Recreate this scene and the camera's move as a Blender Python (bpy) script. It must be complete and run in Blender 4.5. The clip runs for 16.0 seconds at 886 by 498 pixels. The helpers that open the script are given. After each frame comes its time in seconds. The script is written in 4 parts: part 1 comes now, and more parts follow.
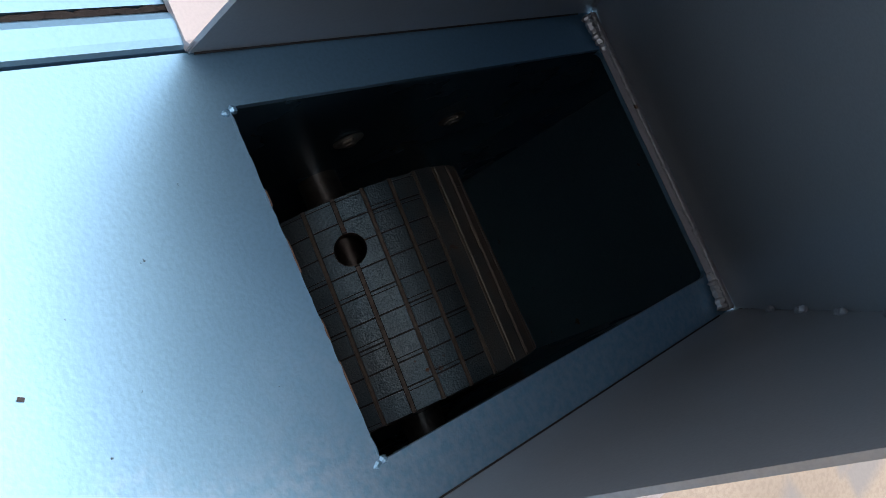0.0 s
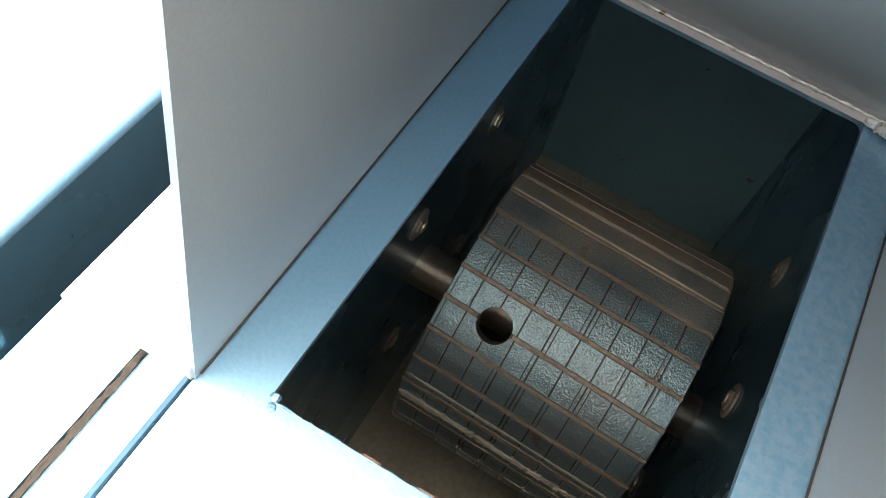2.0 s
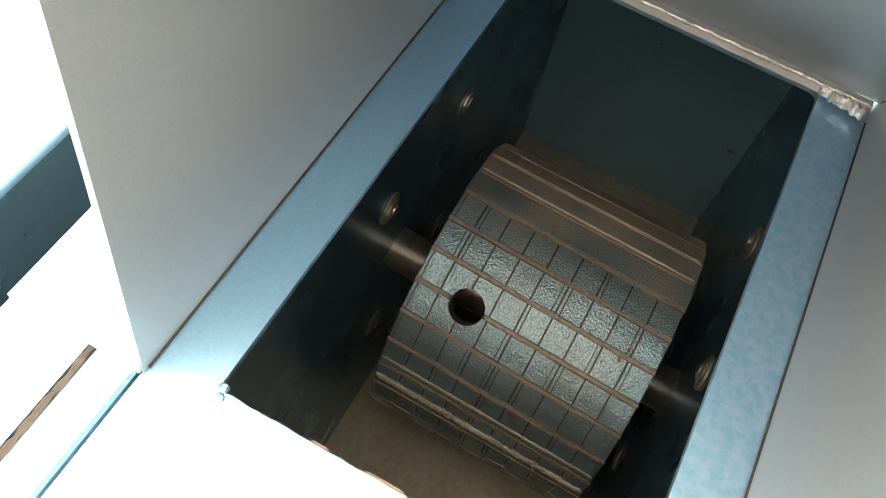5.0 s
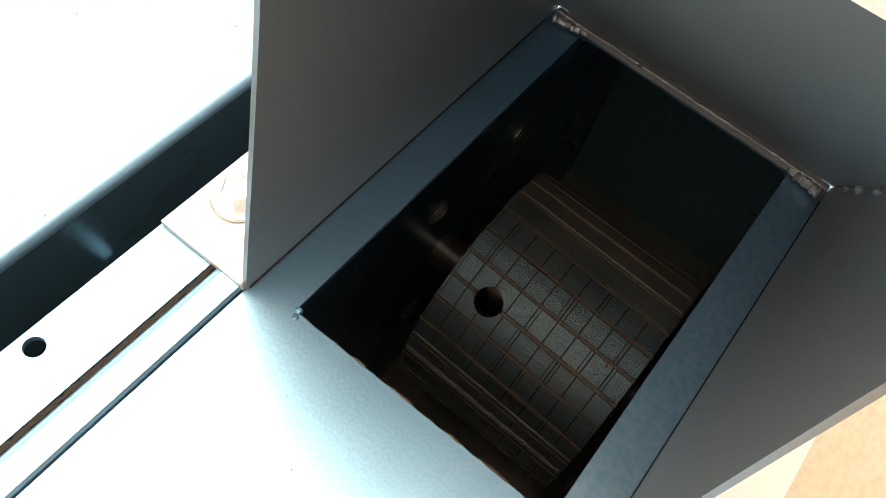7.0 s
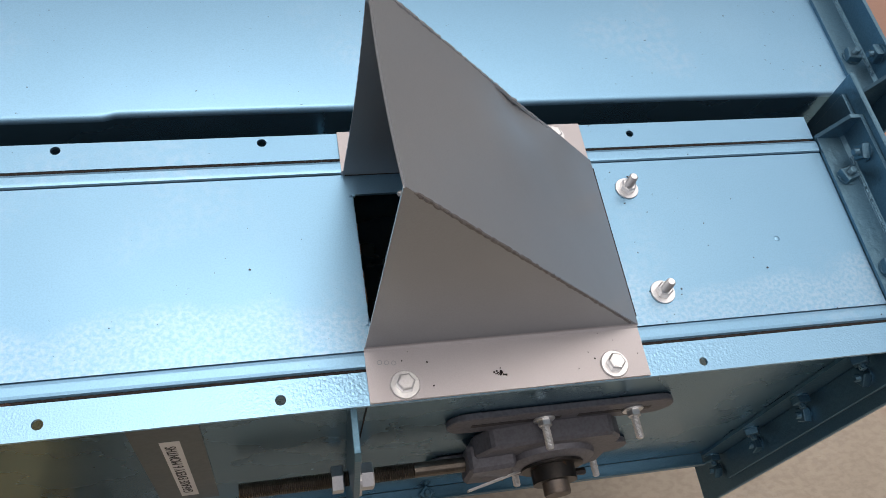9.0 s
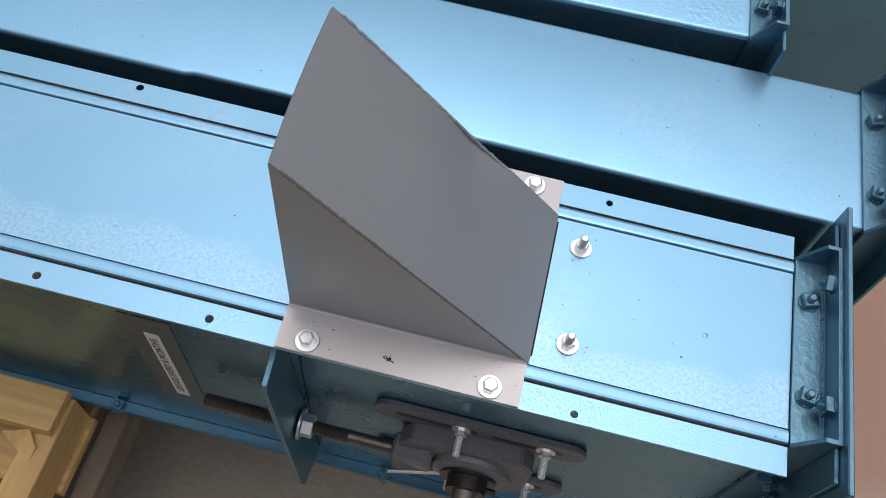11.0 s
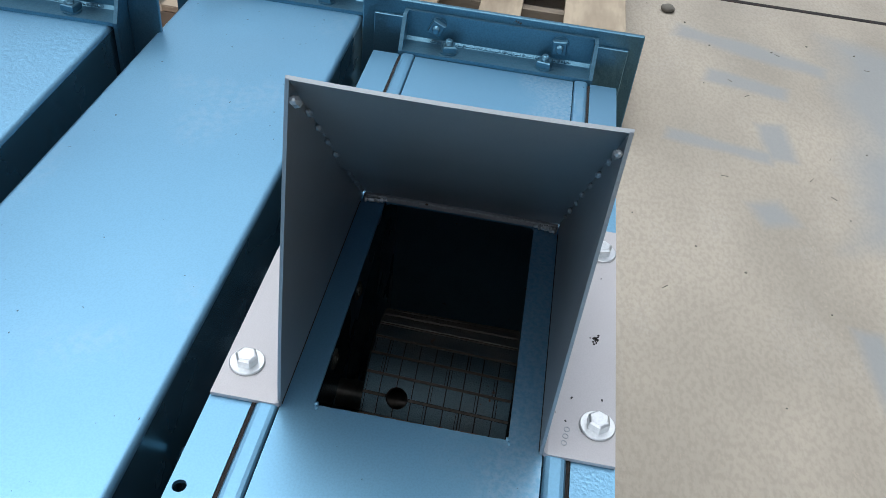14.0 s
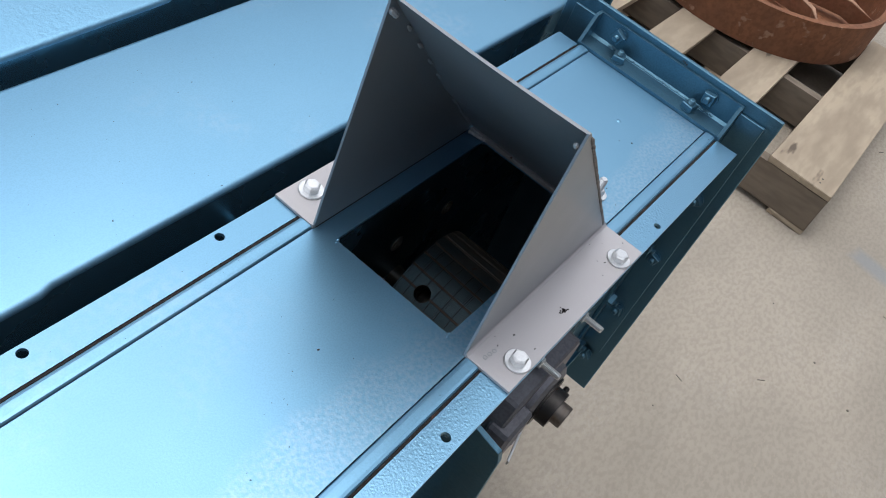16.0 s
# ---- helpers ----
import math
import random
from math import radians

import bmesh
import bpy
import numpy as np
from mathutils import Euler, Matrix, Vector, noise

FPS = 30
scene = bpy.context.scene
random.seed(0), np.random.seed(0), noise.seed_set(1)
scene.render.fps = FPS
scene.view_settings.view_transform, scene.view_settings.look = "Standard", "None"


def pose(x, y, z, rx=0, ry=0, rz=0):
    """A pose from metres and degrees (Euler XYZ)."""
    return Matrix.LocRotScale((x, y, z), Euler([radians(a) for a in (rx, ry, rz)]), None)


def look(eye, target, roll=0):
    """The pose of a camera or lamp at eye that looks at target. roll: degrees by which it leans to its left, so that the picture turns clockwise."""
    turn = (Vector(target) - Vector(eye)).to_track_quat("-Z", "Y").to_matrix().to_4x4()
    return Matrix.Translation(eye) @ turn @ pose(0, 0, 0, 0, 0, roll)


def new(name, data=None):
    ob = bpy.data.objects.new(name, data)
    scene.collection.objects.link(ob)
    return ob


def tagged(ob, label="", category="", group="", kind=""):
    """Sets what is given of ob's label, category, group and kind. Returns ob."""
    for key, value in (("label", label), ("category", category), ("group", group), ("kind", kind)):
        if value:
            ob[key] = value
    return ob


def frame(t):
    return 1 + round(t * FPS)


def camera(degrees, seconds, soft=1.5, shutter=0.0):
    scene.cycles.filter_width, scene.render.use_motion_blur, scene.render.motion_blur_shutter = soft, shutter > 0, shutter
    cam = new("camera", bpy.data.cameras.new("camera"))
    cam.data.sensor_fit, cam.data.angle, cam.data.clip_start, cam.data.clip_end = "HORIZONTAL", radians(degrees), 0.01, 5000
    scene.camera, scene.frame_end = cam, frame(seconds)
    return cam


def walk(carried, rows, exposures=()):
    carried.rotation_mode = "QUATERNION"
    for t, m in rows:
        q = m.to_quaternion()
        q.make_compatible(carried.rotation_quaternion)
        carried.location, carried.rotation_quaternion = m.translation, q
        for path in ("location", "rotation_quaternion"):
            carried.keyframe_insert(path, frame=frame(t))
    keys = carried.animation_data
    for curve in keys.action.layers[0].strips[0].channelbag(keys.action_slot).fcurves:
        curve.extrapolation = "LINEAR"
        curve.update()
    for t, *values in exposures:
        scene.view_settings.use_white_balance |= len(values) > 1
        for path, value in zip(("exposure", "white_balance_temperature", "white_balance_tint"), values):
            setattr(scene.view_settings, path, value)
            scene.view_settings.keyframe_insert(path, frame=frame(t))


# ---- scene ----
cam = camera(54.8, 16.0, soft=0.8)
PATH = [
    (0, (-0.1623, -0.0316, 0.2510), (1.2111, 0.1194, -1.1950), 61.4),
    (0.2, (-0.1161, -0.0110, 0.2250), (1.2448, 0.0861, -1.2380), 56.5),
    (0.5, (-0.0859, 0.0078, 0.2310), (1.1979, 0.1015, -1.3000), 42.4),
    (1, (-0.0869, 0.0078, 0.2460), (1.1111, 0.2333, -1.3390), 26.1),
    (1.5, (-0.0809, 0.0047, 0.2470), (1.0406, 0.2929, -1.3840), 19.5),
    (2, (-0.0729, 0.0076, 0.2480), (0.9917, 0.3034, -1.4190), 16.5),
    (2.5, (-0.0659, 0.0046, 0.2470), (0.9907, 0.3024, -1.4240), 15.6),
    (3, (-0.0649, 0.0076, 0.2470), (0.9976, 0.2943, -1.4230), 16.1),
    (3.5, (-0.0609, 0.0095, 0.2490), (1.0045, 0.2762, -1.4220), 16.6),
    (4, (-0.0599, 0.0115, 0.2550), (0.9862, 0.2514, -1.4330), 17.4),
    (4.5, (-0.0619, 0.0055, 0.2490), (0.9783, 0.2545, -1.4410), 16.4),
    (6.8, (-0.0980, -0.0522, 0.3204), (0.8609, 0.3927, -1.3789), 12.6),
    (7, (-0.1206, -0.0381, 0.3348), (0.8780, 0.3597, -1.3538), 18.6),
    (7.3, (-0.1487, -0.0639, 0.3708), (0.8393, 0.3830, -1.3118), 20.7),
    (7.5, (-0.1530, -0.0828, 0.3968), (0.8335, 0.4091, -1.2738), 22.8),
    (7.6, (-0.1530, -0.0968, 0.4158), (0.8246, 0.4342, -1.2489), 23.4),
    (8, (-0.1850, -0.1645, 0.4724), (0.7812, 0.5474, -1.1289), 27.0),
    (8.2, (-0.1800, -0.1949, 0.5256), (0.7374, 0.5857, -1.0709), 26.7),
    (8.4, (-0.1701, -0.2405, 0.5780), (0.6331, 0.5845, -1.0570), 24.9),
    (8.5, (-0.1573, -0.2676, 0.5970), (0.5681, 0.5811, -1.0620), 23.1),
    (8.7, (-0.1318, -0.3199, 0.6350), (0.4630, 0.5660, -1.0570), 20.7),
    (10.8, (0.2190, -0.4600, 0.8270), (0.0080, 0.5210, -0.9030), 2.9),
    (11, (0.1910, -0.4480, 0.8090), (0.0790, 0.5470, -0.9230), 8.1),
    (11.5, (-0.0924, -0.3942, 0.7100), (0.2539, 0.6678, -0.9490), 10.9),
    (11.8, (-0.2726, -0.2966, 0.6520), (0.5319, 0.6674, -0.9050), 8.9),
    (12, (-0.3429, -0.2220, 0.6300), (0.7134, 0.6088, -0.8520), 6.5),
    (12.2, (-0.3735, -0.1677, 0.6050), (0.8843, 0.4823, -0.8080), 4.4),
    (12.5, (-0.3808, -0.0937, 0.5640), (1.0446, 0.2939, -0.7850), 3.4),
    (13, (-0.3542, -0.0219, 0.4660), (1.1296, 0.1751, -0.8610), 4.6),
    (13.2, (-0.3562, -0.0179, 0.4650), (1.1434, 0.1490, -0.8490), 5.3),
    (13.5, (-0.3562, -0.0209, 0.4810), (1.1571, 0.1179, -0.8190), 6.1),
    (14, (-0.3593, -0.0359, 0.4760), (1.1558, 0.0829, -0.8250), 6.9),
    (14.5, (-0.3655, -0.0528, 0.4870), (1.1295, 0.0461, -0.8370), 7.7),
    (15, (-0.3878, -0.0976, 0.5390), (1.1023, 0.0284, -0.7890), 8.2),
    (15.4, (-0.4394, -0.1622, 0.5700), (1.0267, 0.0770, -0.7690), 9.9),
    (15.5, (-0.4355, -0.1752, 0.5800), (1.0148, 0.0881, -0.7720), 10.7),
    (16, (-0.4508, -0.2071, 0.5770), (0.8627, 0.2985, -0.8430), 23.8),
]
# exposure and white balance follow the clip's own camera: dark start, bright inside view, cool finish
EXPOSURES = [(0.0, 0.35, 6700, 18), (0.3, 1.85, 6200, 5), (0.5, 2.55, 6200, 4), (0.8, 2.8, 6700, 7), (1.5, 2.95, 7500, 10), (2.5, 3.12, 9000, 11), (3.5, 3.38, 9400, 11), (4.7, 3.45, 9600, 11),
             (6.8, 1.5, 9400, 13), (7.5, 0.25, 10000, 18), (8.0, -0.12, 9500, 18), (8.7, -0.34, 7300, 17), (10.8, -0.36, 6550, 14),
             (11.5, -0.34, 6400, 13), (12.2, -0.2, 6200, 10), (13.0, 0.0, 6000, 6), (14.5, 0.05, 5900, 6), (15.4, 0.0, 5950, 7), (16.0, -0.15, 6150, 10)]
walk(cam, [(t, look(eye, target, roll)) for t, eye, target, roll in PATH], EXPOSURES)

# ---- sky and sun: bright overcast ----
SUN_UP, SUN_ROUND = 79, 5
world = bpy.data.worlds.new("overcast_sky")
scene.world = world
world.use_nodes = True
wn, wl = world.node_tree.nodes, world.node_tree.links
sky = wn.new("ShaderNodeTexSky")
sky.sky_type, sky.sun_disc = "NISHITA", False
sky.sun_elevation, sky.sun_rotation = radians(SUN_UP), radians(SUN_ROUND)
sky.air_density, sky.dust_density, sky.ozone_density = 1.0, 6.0, 1.0
pale = wn.new("ShaderNodeHueSaturation")
pale.inputs["Saturation"].default_value = 0.4
wl.new(sky.outputs["Color"], pale.inputs["Color"])
wl.new(pale.outputs["Color"], wn["Background"].inputs["Color"])
wn["Background"].inputs["Strength"].default_value = 0.13
sun = new("sun", bpy.data.lights.new("sun", "SUN"))
sun.data.energy, sun.data.angle, sun.data.color = 1.5, radians(100), (1.0, 0.97, 0.94)
sun.matrix_world = pose(0, 0, 5, 90 - SUN_UP, 0, 180 - SUN_ROUND)

# ---- materials ----
def material(name, base, rough=0.5, metal=0.0, grain=0.0, grain_size=300.0, blotch=0.0, blotch_size=6.0, second=None,
             bump=0.0, bump_size=400.0, bump_depth=0.001, spot=None, spot_size=60.0, spot_edge=0.68, stretch=(1, 1, 1), coat=0.0, rough_var=0.0, island=0.0, beads=0.0, bead_size=110.0, haze=0.0, band=0.0):
    m = bpy.data.materials.new(name)
    m.use_nodes = True
    n, l = m.node_tree.nodes, m.node_tree.links
    b = n["Principled BSDF"]
    b.inputs["Roughness"].default_value, b.inputs["Metallic"].default_value = rough, metal
    b.inputs["Coat Weight"].default_value, b.inputs["Coat Roughness"].default_value = coat, 0.12
    mp = n.new("ShaderNodeMapping")
    geo = n.new("ShaderNodeNewGeometry")
    mp.inputs["Scale"].default_value = stretch
    l.new(geo.outputs["Position"], mp.inputs["Vector"])

    def tex(size, detail=3.0):
        t = n.new("ShaderNodeTexNoise")
        t.inputs["Scale"].default_value, t.inputs["Detail"].default_value = size, detail
        l.new(mp.outputs["Vector"], t.inputs["Vector"])
        return t.outputs["Fac"]

    def ramp(fac, lo, hi):
        r = n.new("ShaderNodeMapRange")
        r.inputs["From Min"].default_value, r.inputs["From Max"].default_value = lo, hi
        l.new(fac, r.inputs["Value"])
        return r.outputs["Result"]

    def mix(fac, a, c, k=1.0):
        x = n.new("ShaderNodeMix")
        x.data_type = "RGBA"
        if k != 1.0:
            q = n.new("ShaderNodeMath")
            q.operation = "MULTIPLY"
            q.inputs[1].default_value = k
            l.new(fac, q.inputs[0])
            fac = q.outputs[0]
        l.new(fac, x.inputs["Factor"])
        for s, v in ((x.inputs["A"], a), (x.inputs["B"], c)):
            if isinstance(v, tuple):
                s.default_value = (*v, 1)
            else:
                l.new(v, s)
        return x.outputs["Result"]

    col = base
    second = second or tuple(v * 0.6 for v in base)
    if blotch:
        col = mix(ramp(tex(blotch_size, 5.0), 0.4, 0.68), col, second, blotch)
    if grain:
        col = mix(ramp(tex(grain_size, 2.0), 0.42, 0.62), col, tuple(v * 0.55 for v in base), grain)
    if haze:
        pr = n.new("ShaderNodeMath")
        pr.operation = "MULTIPLY"
        l.new(ramp(tex(6.0, 2.0), 0.54, 0.64), pr.inputs[0])
        l.new(ramp(tex(130.0, 3.0), 0.4, 0.62), pr.inputs[1])
        col = mix(pr.outputs[0], col, tuple(v * 0.5 + 0.35 for v in base), haze)
    edge = None
    if band:
        # thick wet-edge overspray along one side of the sheet
        sep, wob, pr = n.new("ShaderNodeSeparateXYZ"), n.new("ShaderNodeMath"), n.new("ShaderNodeMath")
        l.new(geo.outputs["Position"], sep.inputs[0])
        wob.operation, pr.operation = "MULTIPLY_ADD", "MULTIPLY"
        wob.inputs[1].default_value = 0.10
        l.new(tex(9.0, 5.0), wob.inputs[0])
        l.new(sep.outputs["Y"], wob.inputs[2])
        edge = ramp(wob.outputs[0], 0.012, -0.006)
        l.new(edge, pr.inputs[0])
        l.new(ramp(tex(260.0, 3.0), 0.38, 0.62), pr.inputs[1])
        col = mix(pr.outputs[0], col, tuple(v * 0.55 + 0.38 for v in base), band)
    if spot:
        col = mix(ramp(tex(spot_size, 4.0), spot_edge, spot_edge + 0.04), col, spot)
    if island:
        oi = n.new("ShaderNodeObjectInfo")
        col = mix(oi.outputs["Random"], col, tuple(v * 0.5 for v in base), island)
    if isinstance(col, tuple):
        b.inputs["Base Color"].default_value = (*col, 1)
    else:
        l.new(col, b.inputs["Base Color"])
    if rough_var:
        r = n.new("ShaderNodeMapRange")
        r.inputs["To Min"].default_value, r.inputs["To Max"].default_value = rough - rough_var, rough + rough_var
        l.new(tex(9.0, 4.0), r.inputs["Value"])
        l.new(r.outputs["Result"], b.inputs["Roughness"])
    if bump:
        bp = n.new("ShaderNodeBump")
        bp.inputs["Strength"].default_value, bp.inputs["Distance"].default_value = bump, bump_depth
        high = tex(bump_size, 2.0)
        if beads:
            vo = n.new("ShaderNodeTexVoronoi")
            vo.inputs["Scale"].default_value = bead_size
            l.new(mp.outputs["Vector"], vo.inputs["Vector"])
            dome = ramp(vo.outputs["Distance"], 0.55, 0.15)
            wet = ramp(tex(4.5, 2.0), 0.46, 0.56)
            pr = n.new("ShaderNodeMath")
            pr.operation = "MULTIPLY"
            l.new(dome, pr.inputs[0])
            l.new(wet, pr.inputs[1])
            sm = n.new("ShaderNodeMath")
            sm.operation = "MULTIPLY_ADD"
            sm.inputs[1].default_value = beads
            l.new(pr.outputs[0], sm.inputs[0])
            l.new(high, sm.inputs[2])
            high = sm.outputs[0]
        if edge:
            more = n.new("ShaderNodeMath")
            more.operation = "MULTIPLY"
            l.new(edge, more.inputs[0])
            l.new(tex(330.0, 2.0), more.inputs[1])
            both = n.new("ShaderNodeMath")
            both.operation = "MULTIPLY_ADD"
            both.inputs[1].default_value = 2.0
            l.new(more.outputs[0], both.inputs[0])
            l.new(high, both.inputs[2])
            high = both.outputs[0]
        l.new(high, bp.inputs["Height"])
        l.new(bp.outputs["Normal"], b.inputs["Normal"])
    return m


BLUE = (0.215, 0.435, 0.62)
M_BLUE = material("blue_enamel", BLUE, 0.38, 0.82, grain=0.14, grain_size=620, blotch=0.5, blotch_size=5, second=(0.25, 0.475, 0.655), bump=0.16,
                  bump_size=560, bump_depth=0.0004, spot=(0.04, 0.07, 0.10), spot_size=190, spot_edge=0.725, rough_var=0.1, haze=0.16)
M_COVER = material("blue_enamel_brushed_edge", BLUE, 0.38, 0.82, grain=0.14, grain_size=620, blotch=0.5, blotch_size=5, second=(0.25, 0.475, 0.655), bump=0.16,
                  bump_size=560, bump_depth=0.0004, spot=(0.04, 0.07, 0.10), spot_size=190, spot_edge=0.725, rough_var=0.1, haze=0.1, band=0.3)
# same enamel darkened for upright sides: the shade is in the colour
M_BLUE_WALL = material("blue_enamel_shaded_sides", (0.13, 0.28, 0.38), 0.27, 0.85, blotch=0.4, blotch_size=7, second=(0.10, 0.21, 0.28), bump=0.15,
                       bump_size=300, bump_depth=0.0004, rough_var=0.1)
# brighter copy of the wall enamel: light on the end wall put into colour
M_BLUE_INNER = material("blue_enamel_lit_end", (0.18, 0.34, 0.41), 0.33, 0.4, grain=0.2, grain_size=400, blotch=0.4, blotch_size=7, second=(0.14, 0.25, 0.30), bump=0.15,
                        bump_size=300, bump_depth=0.0004, spot=(0.16, 0.13, 0.08), spot_size=60, spot_edge=0.72, rough_var=0.1)
# the cover's blue taken darker on the irons, with their shadow in the colour
M_BLUE_IRON = material("blue_angle_iron_shaded", (0.11, 0.235, 0.325), 0.36, 0.82, grain=0.25, grain_size=500, bump=0.5, bump_size=160, bump_depth=0.0012,
                       blotch=0.4, blotch_size=20, second=(0.13, 0.25, 0.32), spot=(0.11, 0.08, 0.06), spot_size=60, spot_edge=0.75)
M_ORANGE_PEEL = material("blue_enamel_orange_peel", (0.235, 0.455, 0.64), 0.32, 0.82, grain=0.15, grain_size=600, bump=0.38, bump_size=520, bump_depth=0.0007,
                         spot=(0.04, 0.07, 0.10), spot_size=160, spot_edge=0.74, beads=0.5, bead_size=260)
M_DROPS = material("blue_enamel_with_water_beads", BLUE, 0.36, 0.82, grain=0.15, grain_size=700, blotch=0.5, blotch_size=5, second=(0.26, 0.48, 0.66),
                   bump=0.45, bump_size=300, bump_depth=0.0009, rough_var=0.08, beads=0.6, bead_size=110)
M_PRIMER = material("grey_primer_steel", (0.345, 0.372, 0.395), 0.38, 0.5, grain=0.12, grain_size=900, blotch=0.25, blotch_size=9, second=(0.285, 0.31, 0.33),
                    bump=0.12, bump_size=500, bump_depth=0.0003, spot=(0.40, 0.39, 0.39), spot_size=90, spot_edge=0.77, rough_var=0.1)
M_FLANGE = material("pale_grey_primer", (0.49, 0.48, 0.495), 0.42, 0.3, grain=0.12, grain_size=900, blotch=0.2, blotch_size=14, second=(0.42, 0.38, 0.37),
                    bump=0.12, bump_size=500, bump_depth=0.0003, spot=(0.12, 0.09, 0.08), spot_size=150, spot_edge=0.78)
M_WELD = material("bare_weld_bead", (0.55, 0.55, 0.545), 0.38, 0.6, grain=0.4, grain_size=300, bump=0.6, bump_size=300, bump_depth=0.001,
                  spot=(0.16, 0.10, 0.065), spot_size=90, spot_edge=0.7)
M_WELD_DARK = material("burnt_weld_bead", (0.19, 0.18, 0.175), 0.5, 0.4, grain=0.5, grain_size=300, bump=0.9, bump_size=300, bump_depth=0.002)
M_ZINC = material("bright_zinc", (0.80, 0.82, 0.83), 0.3, 0.85, grain=0.15, grain_size=600, blotch=0.3, blotch_size=80, second=(0.55, 0.57, 0.6))
M_ROD = material("oily_dark_thread", (0.16, 0.145, 0.125), 0.36, 0.85, grain=0.4, grain_size=400, blotch=0.6, blotch_size=60, second=(0.08, 0.065, 0.05))
M_BLACK_STEEL = material("oily_black_steel", (0.045, 0.042, 0.04), 0.35, 0.7, grain=0.3, grain_size=300, spot=(0.12, 0.07, 0.04), spot_size=70, spot_edge=0.66)
M_CAST = material("grey_cast_iron", (0.15, 0.155, 0.178), 0.48, 0.4, grain=0.4, grain_size=250, bump=0.4, bump_size=220, bump_depth=0.001,
                  spot=(0.11, 0.10, 0.10), spot_size=40, spot_edge=0.71)
M_DIRT = material("dark_sealant", (0.013, 0.010, 0.009), 0.85, 0.0, grain=0.4, grain_size=200, spot=(0.05, 0.023, 0.017), spot_size=50, spot_edge=0.62,
                  bump=0.9, bump_size=220, bump_depth=0.002)
M_RUST = material("rust_edge", (0.10, 0.06, 0.04), 0.8, 0.1, grain=0.5, grain_size=300)
M_TILE = material("worn_rubber_lagging", (0.135, 0.205, 0.24), 0.29, 0.75, grain=0.6, grain_size=1000, blotch=0.6, blotch_size=16, second=(0.15, 0.155, 0.15),
                  bump=0.8, bump_size=820, bump_depth=0.0009, spot=(0.14, 0.075, 0.045), spot_size=75, spot_edge=0.68, island=0.3)
M_RIDGE = material("scuffed_rubber_ridge", (0.24, 0.23, 0.20), 0.45, 0.2, grain=0.5, grain_size=400, blotch=0.6, blotch_size=60, second=(0.15, 0.13, 0.10), bump=0.6, bump_size=400, bump_depth=0.001)
M_GROOVE = material("black_groove_rubber", (0.018, 0.019, 0.018), 0.7, 0.0, grain=0.4, grain_size=400)
M_SHAFT = material("dull_dark_shaft", (0.17, 0.155, 0.14), 0.42, 0.8, grain=0.4, grain_size=300, blotch=0.6, blotch_size=50, second=(0.10, 0.075, 0.055))
M_BRASSY = material("yellow_passivated_washer", (0.42, 0.395, 0.345), 0.4, 0.85, grain=0.3, grain_size=400, blotch=0.6, blotch_size=90, second=(0.20, 0.15, 0.10))
M_FLOOR = material("dusty_grey_sheet", (0.34, 0.32, 0.27), 0.5, 0.3, grain=0.4, grain_size=220, blotch=0.6, blotch_size=12, second=(0.22, 0.20, 0.16))
M_SEAM = material("dusty_brown_seam", (0.14, 0.115, 0.092), 0.6, 0.0, grain=0.6, grain_size=300, blotch=0.8, blotch_size=40, second=(0.11, 0.085, 0.065), spot=(0.11, 0.065, 0.045), spot_size=70, spot_edge=0.63,
                  bump=0.7, bump_size=300, bump_depth=0.001)
M_WOOD_NEW = material("new_yellow_pine", (0.70, 0.47, 0.19), 0.65, 0.0, grain=0.5, grain_size=48, blotch=0.6, blotch_size=16, second=(0.42, 0.25, 0.09),
                      stretch=(0.06, 2.2, 2.2), bump=0.4, bump_size=120, bump_depth=0.001, island=0.2)
M_WOOD_NEW_Y = material("new_yellow_pine_crosswise", (0.70, 0.47, 0.19), 0.65, 0.0, grain=0.5, grain_size=48, blotch=0.6, blotch_size=16,
                        second=(0.42, 0.25, 0.09), stretch=(2.2, 0.06, 2.2), bump=0.4, bump_size=120, bump_depth=0.001, island=0.2)
M_WOOD_OLD = material("weathered_pallet_wood", (0.49, 0.405, 0.295), 0.8, 0.0, grain=0.4, grain_size=30, blotch=0.85, blotch_size=7, second=(0.27, 0.215, 0.155),
                      stretch=(0.35, 1.3, 1.3), bump=0.6, bump_size=70, bump_depth=0.002, spot=(0.10, 0.075, 0.055), spot_size=9, spot_edge=0.66, island=0.35)
# crosswise deck wood at half brightness: shade under the boards is in its colour
M_WOOD_OLD_Y = material("weathered_pallet_wood_shaded_crosswise", (0.225, 0.185, 0.14), 0.8, 0.0, grain=0.5, grain_size=38, blotch=0.6, blotch_size=5,
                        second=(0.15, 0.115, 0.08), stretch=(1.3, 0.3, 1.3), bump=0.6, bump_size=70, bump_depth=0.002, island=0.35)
M_RUSTY = material("rusty_cast_steel", (0.27, 0.115, 0.055), 0.75, 0.15, grain=0.5, grain_size=60, blotch=0.7, blotch_size=9, second=(0.15, 0.07, 0.04),
                   bump=0.5, bump_size=90, bump_depth=0.002, spot=(0.34, 0.20, 0.13), spot_size=20, spot_edge=0.63)
M_RUSTY_PALE = material("pale_rusty_plate", (0.42, 0.25, 0.16), 0.75, 0.1, grain=0.4, grain_size=60, blotch=0.6, blotch_size=9, second=(0.28, 0.13, 0.07))
M_PAPER = material("white_vinyl_label", (0.72, 0.73, 0.72), 0.45, 0.0, grain=0.06, grain_size=300)
M_INK = material("black_print", (0.02, 0.02, 0.022), 0.5)
